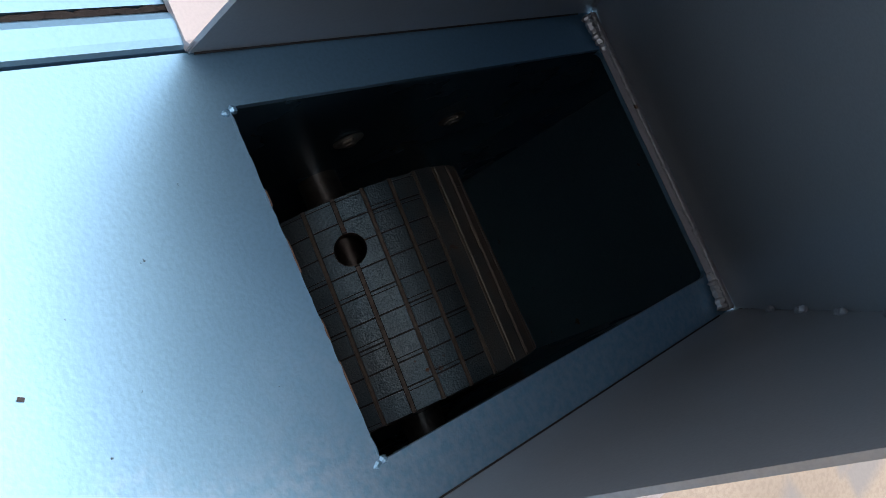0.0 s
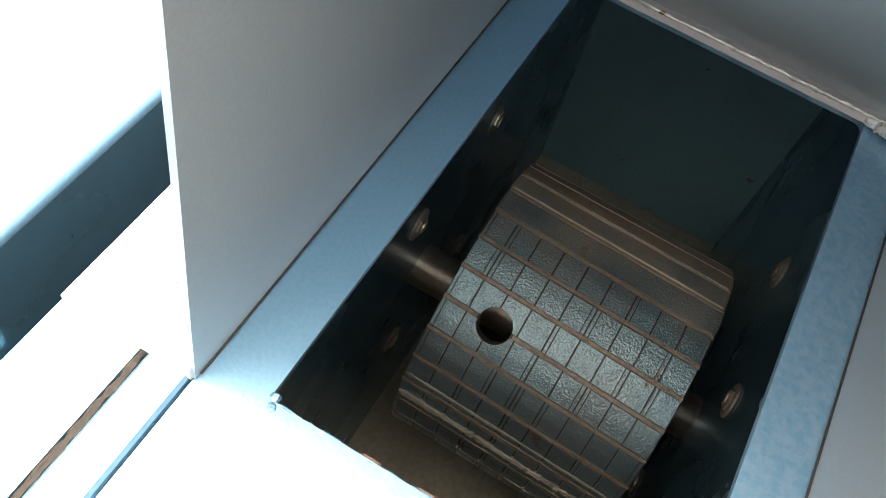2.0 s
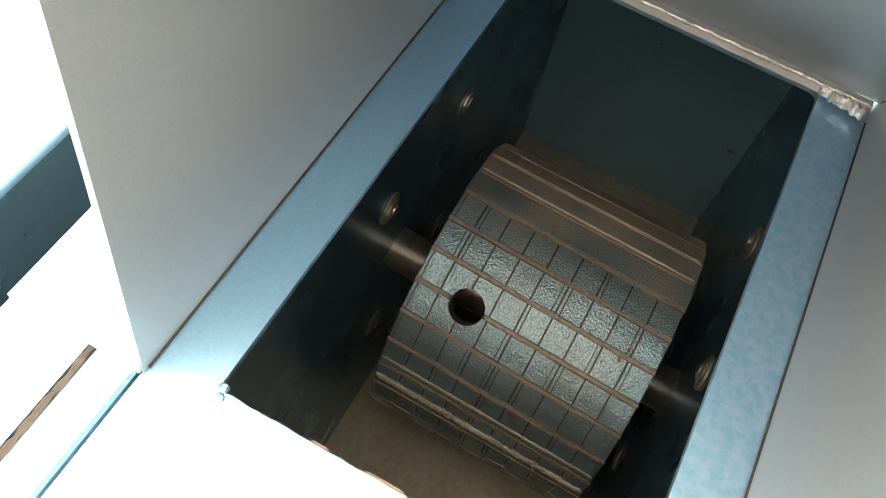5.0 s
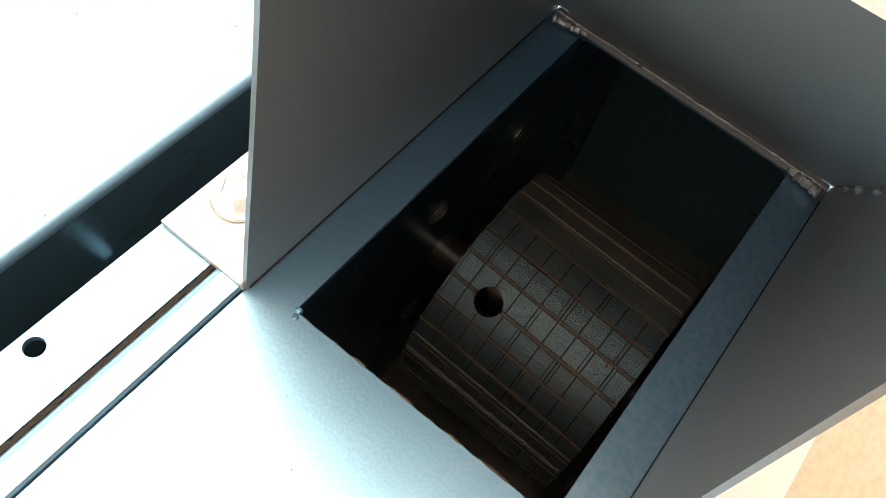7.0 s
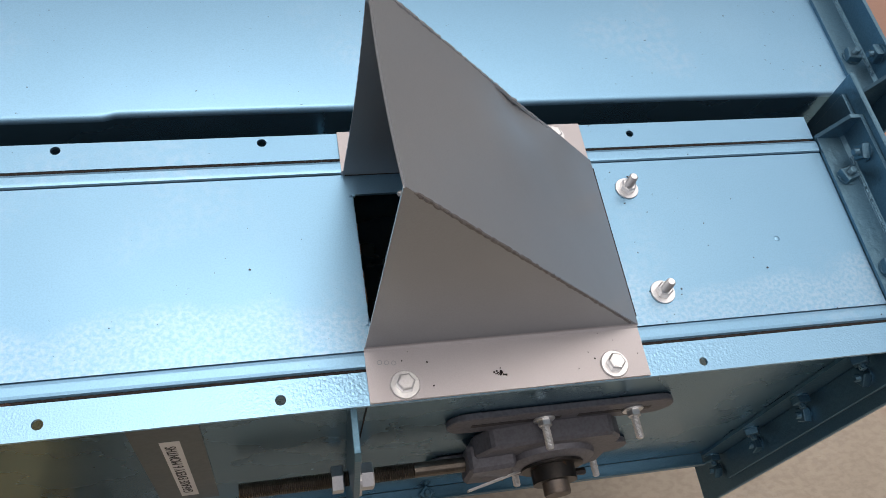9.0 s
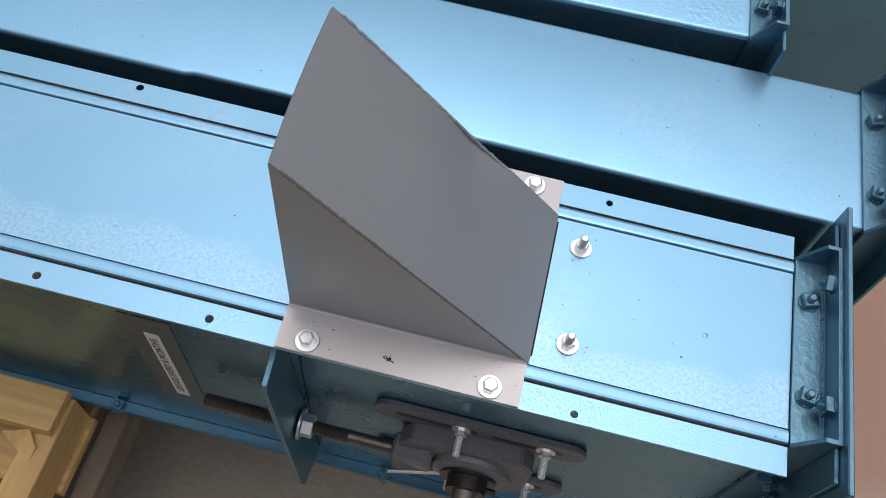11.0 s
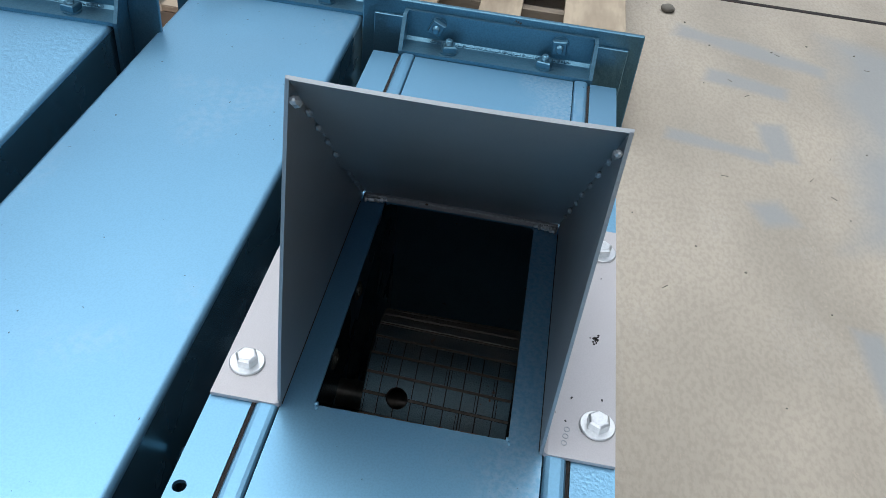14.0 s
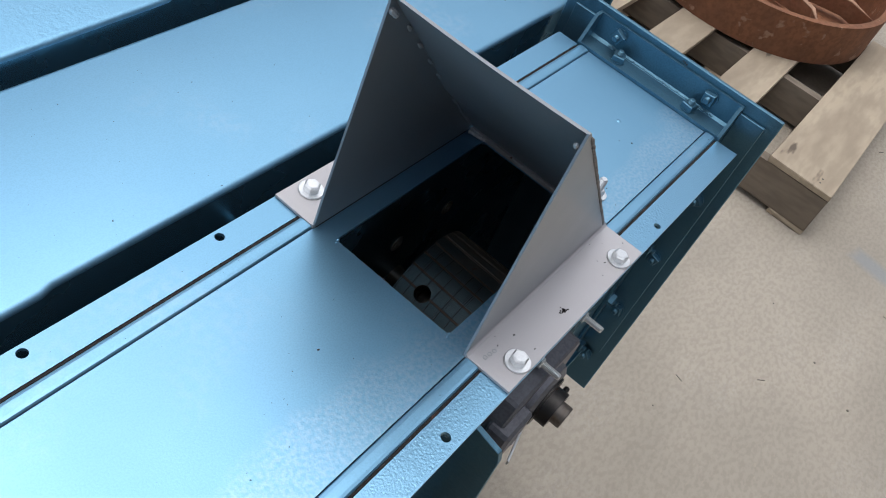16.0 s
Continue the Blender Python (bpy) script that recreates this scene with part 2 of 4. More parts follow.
M_TAPE = material("greyed_tape_film", (0.12, 0.145, 0.145), 0.34, 0.15, grain=0.3, grain_size=180, blotch=0.6, blotch_size=25, second=(0.075, 0.115, 0.13))
M_RED = material("red_paint_dab", (0.6, 0.09, 0.04), 0.5)
M_STONE = material("small_stone", (0.14, 0.13, 0.11), 0.9, bump=0.6, bump_size=60, bump_depth=0.003)


def concrete():
    m = material("worn_concrete", (0.405, 0.36, 0.295), 0.85, 0.0, grain=0.3, grain_size=75, blotch=0.85, blotch_size=1.7, second=(0.285, 0.255, 0.21),
                 bump=0.45, bump_size=110, bump_depth=0.003, spot=(0.36, 0.315, 0.255), spot_size=70, spot_edge=0.66, haze=0.1, stretch=(0.8, 1.3, 1))
    n, l = m.node_tree.nodes, m.node_tree.links
    b = n["Principled BSDF"]
    old = b.inputs["Base Color"].links[0].from_socket
    geo = n.new("ShaderNodeNewGeometry")
    sep = n.new("ShaderNodeSeparateXYZ")
    l.new(geo.outputs["Position"], sep.inputs[0])
    # grey-blue paint overspray: soft streaks left beside masked-off pieces
    nt = n.new("ShaderNodeTexNoise")
    nt.inputs["Scale"].default_value, nt.inputs["Detail"].default_value = 3.2, 4.0
    l.new(geo.outputs["Position"], nt.inputs["Vector"])

    def calc(op, a, c):
        q = n.new("ShaderNodeMath")
        q.operation = op
        for s, v in zip(q.inputs, (a, c)):
            if isinstance(v, (int, float)):
                s.default_value = v
            else:
                l.new(v, s)
        return q.outputs[0]

    def streak(ax, ay, bx, by, width):
        """Distance from the streak's middle line, over its half width."""
        long = math.hypot(bx - ax, by - ay)
        ux, uy = (bx - ax) / long, (by - ay) / long
        px, py = calc("SUBTRACT", sep.outputs["X"], ax), calc("SUBTRACT", sep.outputs["Y"], ay)
        along = calc("ADD", calc("MULTIPLY", px, ux), calc("MULTIPLY", py, uy))
        off = calc("ABSOLUTE", calc("ADD", calc("MULTIPLY", px, -uy), calc("MULTIPLY", py, ux)), 0)
        past = calc("MAXIMUM", calc("MULTIPLY", along, -1.0), calc("SUBTRACT", along, long))
        return calc("DIVIDE", calc("MAXIMUM", off, calc("ADD", past, width)), width)

    near = None
    for row in ((2.70, -0.565, 2.52, -1.09, 0.05), (2.38, -0.655, 2.32, -0.91, 0.04), (1.96, -0.49, 1.90, -0.81, 0.035), (2.10, -0.82, 1.90, -0.84, 0.04),
                (1.67, -0.75, 1.57, -0.79, 0.05), (2.04, -1.30, 2.05, -2.2, 0.26), (2.80, -1.30, 1.55, -1.18, 0.17), (1.20, -0.94, 0.86, -0.96, 0.035), (2.35, -1.12, 2.30, -1.9, 0.22)):
        d = streak(*row)
        near = d if near is None else calc("MINIMUM", near, d)
    near = calc("ADD", near, calc("MULTIPLY", calc("SUBTRACT", nt.outputs["Fac"], 0.5), 1.7))
    r = n.new("ShaderNodeMapRange")
    r.inputs["From Min"].default_value, r.inputs["From Max"].default_value = 1.4, 0.5
    r.inputs["To Max"].default_value = 0.8
    l.new(near, r.inputs["Value"])
    x = n.new("ShaderNodeMix")
    x.data_type = "RGBA"
    x.inputs["B"].default_value = (0.255, 0.27, 0.275, 1)
    l.new(r.outputs["Result"], x.inputs["Factor"])
    l.new(old, x.inputs["A"])
    # red-oxide overspray beyond the troughs' ends
    d = n.new("ShaderNodeVectorMath")
    d.operation = "DISTANCE"
    d.inputs[1].default_value = (1.35, 0.95, -0.895)
    l.new(geo.outputs["Position"], d.inputs[0])
    w = n.new("ShaderNodeMath")
    w.operation = "MULTIPLY_ADD"
    w.inputs[1].default_value = 0.5
    l.new(nt.outputs["Fac"], w.inputs[0])
    l.new(d.outputs["Value"], w.inputs[2])
    r2 = n.new("ShaderNodeMapRange")
    r2.inputs["From Min"].default_value, r2.inputs["From Max"].default_value = 1.25, 1.0
    r2.inputs["To Max"].default_value = 0.85
    l.new(w.outputs[0], r2.inputs["Value"])
    y = n.new("ShaderNodeMix")
    y.data_type = "RGBA"
    y.inputs["B"].default_value = (0.33, 0.19, 0.145, 1)
    l.new(r2.outputs["Result"], y.inputs["Factor"])
    l.new(x.outputs["Result"], y.inputs["A"])
    l.new(y.outputs["Result"], b.inputs["Base Color"])
    return m


M_CONCRETE = concrete()


def lagging(m, dust):
    """Brown dust settled over the drum's crown, thin and ragged towards the front."""
    n, l = m.node_tree.nodes, m.node_tree.links
    b = n["Principled BSDF"]
    old = b.inputs["Base Color"].links[0].from_socket
    geo, sep, nt = n.new("ShaderNodeNewGeometry"), n.new("ShaderNodeSeparateXYZ"), n.new("ShaderNodeTexNoise")
    nt.inputs["Scale"].default_value, nt.inputs["Detail"].default_value = 26.0, 6.0
    l.new(geo.outputs["Position"], sep.inputs[0])
    l.new(geo.outputs["Position"], nt.inputs["Vector"])
    add, r = n.new("ShaderNodeMath"), n.new("ShaderNodeMapRange")
    add.operation = "MULTIPLY_ADD"
    add.inputs[1].default_value = 0.12
    l.new(nt.outputs["Fac"], add.inputs[0])
    l.new(sep.outputs["X"], add.inputs[2])
    r.inputs["From Min"].default_value, r.inputs["From Max"].default_value = 0.272, 0.345
    l.new(add.outputs[0], r.inputs["Value"])
    x = n.new("ShaderNodeMix")
    x.data_type = "RGBA"
    l.new(r.outputs["Result"], x.inputs["Factor"])
    l.new(old, x.inputs["A"])
    x.inputs["B"].default_value = (*dust, 1)
    l.new(x.outputs["Result"], b.inputs["Base Color"])
    dull = n.new("ShaderNodeMapRange")
    dull.inputs["To Min"].default_value, dull.inputs["To Max"].default_value = b.inputs["Roughness"].default_value, 0.6
    l.new(r.outputs["Result"], dull.inputs["Value"])
    l.new(dull.outputs["Result"], b.inputs["Roughness"])
    thin = n.new("ShaderNodeMapRange")
    thin.inputs["To Min"].default_value, thin.inputs["To Max"].default_value = b.inputs["Metallic"].default_value, 0.05
    l.new(r.outputs["Result"], thin.inputs["Value"])
    l.new(thin.outputs["Result"], b.inputs["Metallic"])


lagging(M_TILE, (0.20, 0.166, 0.132))
lagging(M_RIDGE, (0.25, 0.215, 0.178))
lagging(M_SEAM, (0.225, 0.19, 0.155))

# ---- mesh helpers ----
def part(name, bm, mat, parent=None, label="", smooth=False):
    bmesh.ops.recalc_face_normals(bm, faces=bm.faces)
    me = bpy.data.meshes.new(name)
    bm.to_mesh(me)
    bm.free()
    me.materials.append(mat)
    if smooth:
        me.shade_smooth()
        me.set_sharp_from_angle(angle=radians(40))
    ob = new(name, me)
    ob.parent = parent
    if label:
        tagged(ob, label)
    return ob


def thing(name, at, label, category, group="", kind=""):
    ob = new(name)
    ob.matrix_world = pose(*at) if len(at) <= 6 else at
    return tagged(ob, label, category, group, kind)


def box(x0, x1, y0, y1, z0, z1, bevel=0.0, segments=1):
    bm = bmesh.new()
    bmesh.ops.create_cube(bm, size=1)
    bmesh.ops.transform(bm, verts=bm.verts, matrix=Matrix.LocRotScale(((x0 + x1) / 2, (y0 + y1) / 2, (z0 + z1) / 2), None, (x1 - x0, y1 - y0, z1 - z0)))
    if bevel:
        bmesh.ops.bevel(bm, geom=bm.edges[:], offset=bevel, segments=segments, affect="EDGES", profile=0.5)
    return bm


def move(bm, m):
    bmesh.ops.transform(bm, verts=bm.verts, matrix=m)
    return bm


def join(*bms):
    out = bms[0]
    for b in bms[1:]:
        me = bpy.data.meshes.new("joined")
        b.to_mesh(me)
        b.free()
        out.from_mesh(me)
        bpy.data.meshes.remove(me)
    return out


def prism(points, z0, z1, bevel=0.0):
    """A polygon in the xy plane, drawn up from z0 to z1."""
    bm = bmesh.new()
    f = bm.faces.new([bm.verts.new((x, y, z0)) for x, y in points])
    got = bmesh.ops.extrude_face_region(bm, geom=[f])
    bmesh.ops.translate(bm, verts=[v for v in got["geom"] if isinstance(v, bmesh.types.BMVert)], vec=(0, 0, z1 - z0))
    if bevel:
        bmesh.ops.bevel(bm, geom=bm.edges[:], offset=bevel, segments=1, affect="EDGES")
    return bm


def lathe(rows, n=32):
    """Rows of (radius, height) turned round z; closed at both ends."""
    bm = bmesh.new()
    rings = [[bm.verts.new((r * math.cos(2 * math.pi * i / n), r * math.sin(2 * math.pi * i / n), z)) for i in range(n)] for r, z in rows]
    for a, b in zip(rings, rings[1:]):
        for i in range(n):
            bm.faces.new((a[i], a[(i + 1) % n], b[(i + 1) % n], b[i]))
    bm.faces.new(rings[0][::-1])
    bm.faces.new(rings[-1])
    return bm


def tube(r_out, r_in, z0, z1, n=32):
    bm = bmesh.new()
    rows = [(r_out, z0), (r_out, z1), (r_in, z1), (r_in, z0)]
    rings = [[bm.verts.new((r * math.cos(2 * math.pi * i / n), r * math.sin(2 * math.pi * i / n), z)) for i in range(n)] for r, z in rows]
    for k in range(4):
        a, b = rings[k], rings[(k + 1) % 4]
        for i in range(n):
            bm.faces.new((a[i], a[(i + 1) % n], b[(i + 1) % n], b[i]))
    return bm


def polygon_bar(sides, r, z0, z1, chamfer=0.0):
    """A nut or bolt head: a bar of that many sides with its top corners turned off."""
    rows = [(r, z0), (r, z1 - chamfer), (r - chamfer * 1.4, z1)] if chamfer else [(r, z0), (r, z1)]
    return lathe(rows, sides)


def thread(r, z0, z1, pitch=0.0015, n=14, depth=0.0007):
    rows, k = [], int((z1 - z0) / pitch)
    for i in range(k):
        rows += [(r - depth, z0 + i * pitch), (r, z0 + (i + 0.5) * pitch)]
    rows += [(r - depth, z0 + k * pitch), (r - depth * 2, z1)]
    return lathe(rows, n)


def plate_with_holes(x0, x1, y0, y1, top, thick, holes, n=20):
    """A flat strip along x with round holes (x, y, r) through it, in order of x."""
    bm = bmesh.new()
    seen = {}

    def v(x, y):
        key = (round(x, 5), round(y, 5))
        if key not in seen:
            seen[key] = bm.verts.new((x, y, top))
        return seen[key]

    at = x0
    for hx, hy, r in holes:
        a, b = hx - 0.02, hx + 0.02
        bm.faces.new((v(at, y0), v(a, y0), v(a, y1), v(at, y1)))
        square = []
        for i in range(n):
            t = 2 * math.pi * i / n
            c, s = math.cos(t), math.sin(t)
            ex = (0.02 / abs(c)) if abs(c) > 1e-6 else 9
            ey = ((y1 - hy if s > 0 else hy - y0) / abs(s)) if abs(s) > 1e-6 else 9
            k = min(ex, ey)
            square.append((hx + c * k, hy + s * k, t))
        corners = [(b, y1), (a, y1), (a, y0), (b, y0)]
        outer = sorted([(math.atan2(y - hy, x - hx) % (2 * math.pi), x, y) for x, y in [(q[0], q[1]) for q in square] + corners])
        inner = [(hx + r * math.cos(t), hy + r * math.sin(t)) for t, _, _ in outer]
        m = len(outer)
        for i in range(m):
            j = (i + 1) % m
            pts = [v(outer[i][1], outer[i][2]), v(outer[j][1], outer[j][2]), v(*inner[j]), v(*inner[i])]
            uniq = []
            for p in pts:
                if p not in uniq:
                    uniq.append(p)
            if len(uniq) > 2:
                bm.faces.new(uniq)
        at = b
    bm.faces.new((v(at, y0), v(x1, y0), v(x1, y1), v(at, y1)))
    got = bmesh.ops.extrude_face_region(bm, geom=bm.faces[:])
    bmesh.ops.translate(bm, verts=[w for w in got["geom"] if isinstance(w, bmesh.types.BMVert)], vec=(0, 0, -thick))
    return bm


def bead(a, b, r, seed, lumps=26, up=(0, 0, 1)):
    """A weld bead from a to b: an uneven, lumpy cord."""
    rnd = random.Random(seed)
    a, b = Vector(a), Vector(b)
    way = (b - a).normalized()
    side = way.cross(Vector(up)).normalized()
    top = side.cross(way)
    bm = bmesh.new()
    rings, n = [], 7
    for i in range(lumps * 3 + 1):
        f = i / (lumps * 3)
        k = r * (0.75 + 0.35 * abs(math.sin(i * 1.05)) + rnd.uniform(-0.2, 0.25))
        if i in (0, lumps * 3):
            k *= 0.4
        c = a.lerp(b, f) + side * rnd.uniform(-0.25, 0.25) * r
        rings.append([bm.verts.new(c + (side * math.cos(2 * math.pi * j / n) + top * math.sin(2 * math.pi * j / n)) * k) for j in range(n)])
    for p, q in zip(rings, rings[1:]):
        for j in range(n):
            bm.faces.new((p[j], p[(j + 1) % n], q[(j + 1) % n], q[j]))
    bm.faces.new(rings[0][::-1])
    bm.faces.new(rings[-1])
    return bm


def angle_profile(leg_a, leg_b, t):
    """The L of an angle iron: leg_a along x, leg_b along y, thickness t."""
    return [(0, 0), (leg_a, 0), (leg_a, t), (t, t), (t, leg_b), (0, leg_b)]


AXIS_Y = Matrix.Rotation(radians(90), 4, "X")      # z to -y
AXIS_X = Matrix.Rotation(radians(90), 4, "Y")      # z to +x

# ---- ground ----
G = -0.895
bm = bmesh.new()
bmesh.ops.create_grid(bm, x_segments=2, y_segments=2, size=60)
move(bm, Matrix.Translation((0, 0, G)))
ground = tagged(part("ground", bm, M_CONCRETE), "worn beige concrete yard slab with damp grey patches", "ground", kind="structure")
joint = part("joint", box(3.03, 3.055, -20, 20, G - 0.002, G + 0.002), M_DIRT, ground, "dark control joint in the concrete")


# ---- unseen plain walls round the yard, added to block low sky light ----
M_BLOCKER = material("grey_light_blocker", (0.16, 0.155, 0.15), 0.7, 0.0, grain=0.2, grain_size=40, blotch=0.5, blotch_size=0.8, second=(0.11, 0.105, 0.10), stretch=(1, 1, 0.2))
for name, x0, x1, y0, y1, high in (("wall_north", -9.2, 9.2, 7.0, 7.2, 4.0), ("wall_south", -9.2, 9.2, -7.2, -7.0, 5.5), ("wall_east", 9.0, 9.2, -7.0, 7.0, 1.0),
                                   ("wall_west", -9.2, -9.0, -7.0, 7.0, 1.2)):
    tagged(part(name, box(x0, x1, y0, y1, G, G + high), M_BLOCKER), "plain grey unseen wall added to block low sky light", "wall", kind="structure")


# ---- fasteners ----
def hex_bolt(parent, x, y, z, turn=0.0, washer=0.0127):
    b = new("bolt")
    b.parent, b.matrix_basis = parent, pose(x, y, z, 0, 0, turn)
    tagged(b, "bright zinc hex bolt")
    part("washer", lathe([(washer - 0.0006, 0), (washer, 0.0006), (washer, 0.0016), (washer - 0.0006, 0.0022)], 32), M_ZINC, b, smooth=True)
    head = join(polygon_bar(6, 0.0083, 0.0022, 0.0092, 0.0011), lathe([(0.0056, 0.0092), (0.0054, 0.00945)], 20))
    part("head", head, M_ZINC, b)
    return b


def stud_nut(parent, x, y, z, turn=0.0, length=0.0235):
    b = new("stud")
    b.parent, b.matrix_basis = parent, pose(x, y, z, 0, 0, turn)
    tagged(b, "bright zinc threaded stud with nut and washer")
    part("washer", lathe([(0.0118, 0), (0.0122, 0.0005), (0.0122, 0.0015), (0.0118, 0.002)], 32), M_ZINC, b, smooth=True)
    part("nut", polygon_bar(6, 0.0079, 0.002, 0.0092, 0.001), M_ZINC, b)
    part("thread", thread(0.0046, 0.0088, length), M_ZINC, b)
    return b


def square_nut(parent, m, mat, size=0.0085):
    b = new("bolt")
    b.parent, b.matrix_basis = parent, m
    part("washer", lathe([(0.0108, 0), (0.0108, 0.0018)], 20), mat, b)
    part("nut", polygon_bar(4, size * 1.32, 0.0018, 0.0095, 0.001), mat, b)
    part("thread", thread(0.0045, 0.009, 0.0155, n=10), mat, b)
    return b


# ---- the end frame of a trough: angle irons, their bolts and the end plate ----
def end_frame(parent, x, half, top, bottom, plate=None, nuts=True, mat=None):
    mat = mat or M_BLUE_IRON
    # top angle: a leg on the cover and a leg standing up
    pts = [(0, 0), (0.036, 0), (0.036, 0.040), (0.0315, 0.040), (0.0315, 0.0085), (0.028, 0.005), (0, 0.0045)]
    bm = prism(pts, -half, half)
    move(bm, Matrix(((1, 0, 0, x), (0, 0, 1, 0), (0, 1, 0, top), (0, 0, 0, 1))))
    part("top_angle", bm, mat, parent, "blue angle iron across the cover's end")
    part("weld", bead((x + 0.030, -half * 0.8, top + 0.006), (x + 0.030, half * 0.75, top + 0.006), 0.0017, 5, 40), mat, parent)
    for s in (-1, 1):
        leg = [(0, top - 0.012), (0, top + 0.004), (0.020, top + 0.040), (0.036, top + 0.040), (0.036, bottom), (0, bottom)]
        bm = prism(leg, half, half + 0.0045)
        move(bm, Matrix(((1, 0, 0, x), (0, 0, s, 0), (0, 1, 0, 0), (0, 0, 0, 1))))
        outer = box(x + 0.0315, x + 0.036, *sorted((s * (half + 0.0045), s * (half + 0.040))), bottom, top + 0.031, 0.0008)
        part("side_angle", join(bm, outer), mat, parent, "blue angle iron down the side of the end")
        for k in range(4):
            z = top - 0.09 - k * 0.125
            m = Matrix.Translation((x + 0.016, s * (half + 0.0045), z)) @ Matrix.Rotation(radians(-90 * s), 4, "X") @ Matrix.Rotation(k * 0.7, 4, "Z")
            square_nut(parent, m, mat)
            m = Matrix.Translation((x + 0.0315, s * (half + 0.022), z - 0.02)) @ Matrix.Rotation(radians(-90), 4, "Y") @ Matrix.Rotation(k * 0.5, 4, "Z")
            square_nut(parent, m, mat)
    if nuts:
        for y, t in ((0.056, 62), (-0.056, 35)):
            square_nut(parent, pose(x + 0.014, y, top + 0.0045, 0, 0, t), mat)
        for y, t in ((0.073, 20), (-0.070, 50)):
            square_nut(parent, Matrix.Translation((x + 0.0315, y, top + 0.026)) @ Matrix.Rotation(radians(-90), 4, "Y") @ Matrix.Rotation(radians(t), 4, "Z"), mat)
    if plate:
        part("end_plate", box(x + 0.0365, x + 0.0425, -plate, plate, -0.566, top + 0.049, 0.0012), M_BLUE_IRON, parent, "flat blue steel end plate")


# ---- trough with a bolted cover ----
BASE = -0.465


def covered_trough(name, x_far, x_end, opening, holes, label, group, end_x, full=True):
    t = thing(name, (0, 0, 0), label, "trough", group)
    H, R0, R1 = 0.141, 0.0915, 0.108
    if opening:
        ox0, ox1, oy = opening
        bm = bmesh.new()
        xs, ys = [x_far, ox0, ox1, x_end], [-R0, -oy, oy + 0.0015, R0]
        grid = [[bm.verts.new((x, y, 0)) for y in ys] for x in xs]
        for i in range(3):
            for j in range(3):
                if (i, j) != (1, 1):
                    bm.faces.new((grid[i][j], grid[i + 1][j], grid[i + 1][j + 1], grid[i][j + 1]))
        got = bmesh.ops.extrude_face_region(bm, geom=bm.faces[:])
        bmesh.ops.translate(bm, verts=[w for w in got["geom"] if isinstance(w, bmesh.types.BMVert)], vec=(0, 0, -0.003))
        panel = part("cover_panel", bm, M_COVER, t, "blue enamelled cover sheet with a cut square opening")
        for s in (-1, 1):
            pts = [(ox1 + 0.001, s * (oy + 0.001))] + [(ox1 - 0.005 + 0.005 * math.sin(a), s * (oy - 0.005 + 0.005 * math.cos(a))) for a in [i * math.pi / 12 for i in range(7)]]
            part("corner_fillet", prism(pts, -0.0028, -0.0002), M_BLUE, t)
        part("cut_edge", join(*[box(ox0 - 0.0002, ox0 + 0.0012, y, y + w, -0.0029, -0.0006) for y, w in ((-0.046, 0.016), (-0.022, 0.008), (0.004, 0.013), (0.03, 0.006))]),
             M_RUST, t, "rusty flecks on the cut edge")
        # paint built up unevenly along the near cut
        part("cut_rim", bead((ox0 - 0.0003, -oy, -0.0011), (ox0 - 0.0003, oy, -0.0011), 0.0010, 120, 14), M_BLUE, t, "uneven painted rim of the cut opening", smooth=True)
        for s, k in ((-1, 0.0013), (1, 0.0015)):
            part("weld_tack", bead((ox0 - 0.004, s * oy - 0.001, -0.0002), (ox0 + 0.003, s * oy + 0.001, -0.0006), k, 31 + s, 2), M_BLUE, t)
    else:
        panel = part("cover_panel", box(x_far, x_end, -R0, R0, -0.003, 0), M_BLUE, t, "blue enamelled cover sheet")
    for s in (-1, 1):
        # folded seam strip, a hair proud, with rolled edges
        a, b = R0 + 0.0012, R1
        prof = [(a, -0.003), (a, 0.0002), (a + 0.0012, 0.0016), (a + 0.004, 0.0022), (b - 0.004, 0.0022), (b - 0.0014, 0.0014), (b, -0.0004), (b, -0.003)]
        bm = prism([(y, z) for y, z in prof], x_far, x_end)
        move(bm, Matrix(((0, 0, 1, 0), (s, 0, 0, 0), (0, 1, 0, 0), (0, 0, 0, 1))))
        part("seam_strip", bm, M_BLUE, t)
        part("seam_sealant", join(box(x_far, x_end, *sorted((s * R1, s * (R1 + 0.003))), -0.006, -0.0022), bead((-0.95, s * (R1 + 0.0014), -0.0016), (x_end - 0.004, s * (R1 + 0.0014), -0.0016), 0.0017, 90 + s, 190)),
             M_DIRT, t, "dark cracked sealant in the seam")
        bm = plate_with_holes(x_far, x_end, *sorted((s * (R1 + 0.003), s * H)), 0.0, 0.0035, holes[s])
        part("flange", bm, M_ORANGE_PEEL if s < 0 else M_BLUE, t, "perforated side flange with orange-peel paint")
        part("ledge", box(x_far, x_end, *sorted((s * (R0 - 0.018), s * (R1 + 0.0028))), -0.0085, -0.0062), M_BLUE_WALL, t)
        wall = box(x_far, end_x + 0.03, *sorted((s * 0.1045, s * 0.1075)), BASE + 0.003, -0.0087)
        part("side_wall", wall, M_BLUE_WALL, t, "glossy blue side sheet with shade in its colour")
        part("bottom_lip", join(box(x_far, end_x, *sorted((s * 0.1076, s * 0.126)), BASE - 0.001, BASE + 0.003, 0.0006), box(x_far, end_x, *sorted((s * 0.1235, s * 0.126)), BASE + 0.0031, BASE + 0.011, 0.0006)),
             M_BLUE_IRON, t)
        if full:
            for k in range(6):
                x = 0.115 - 0.415 * k
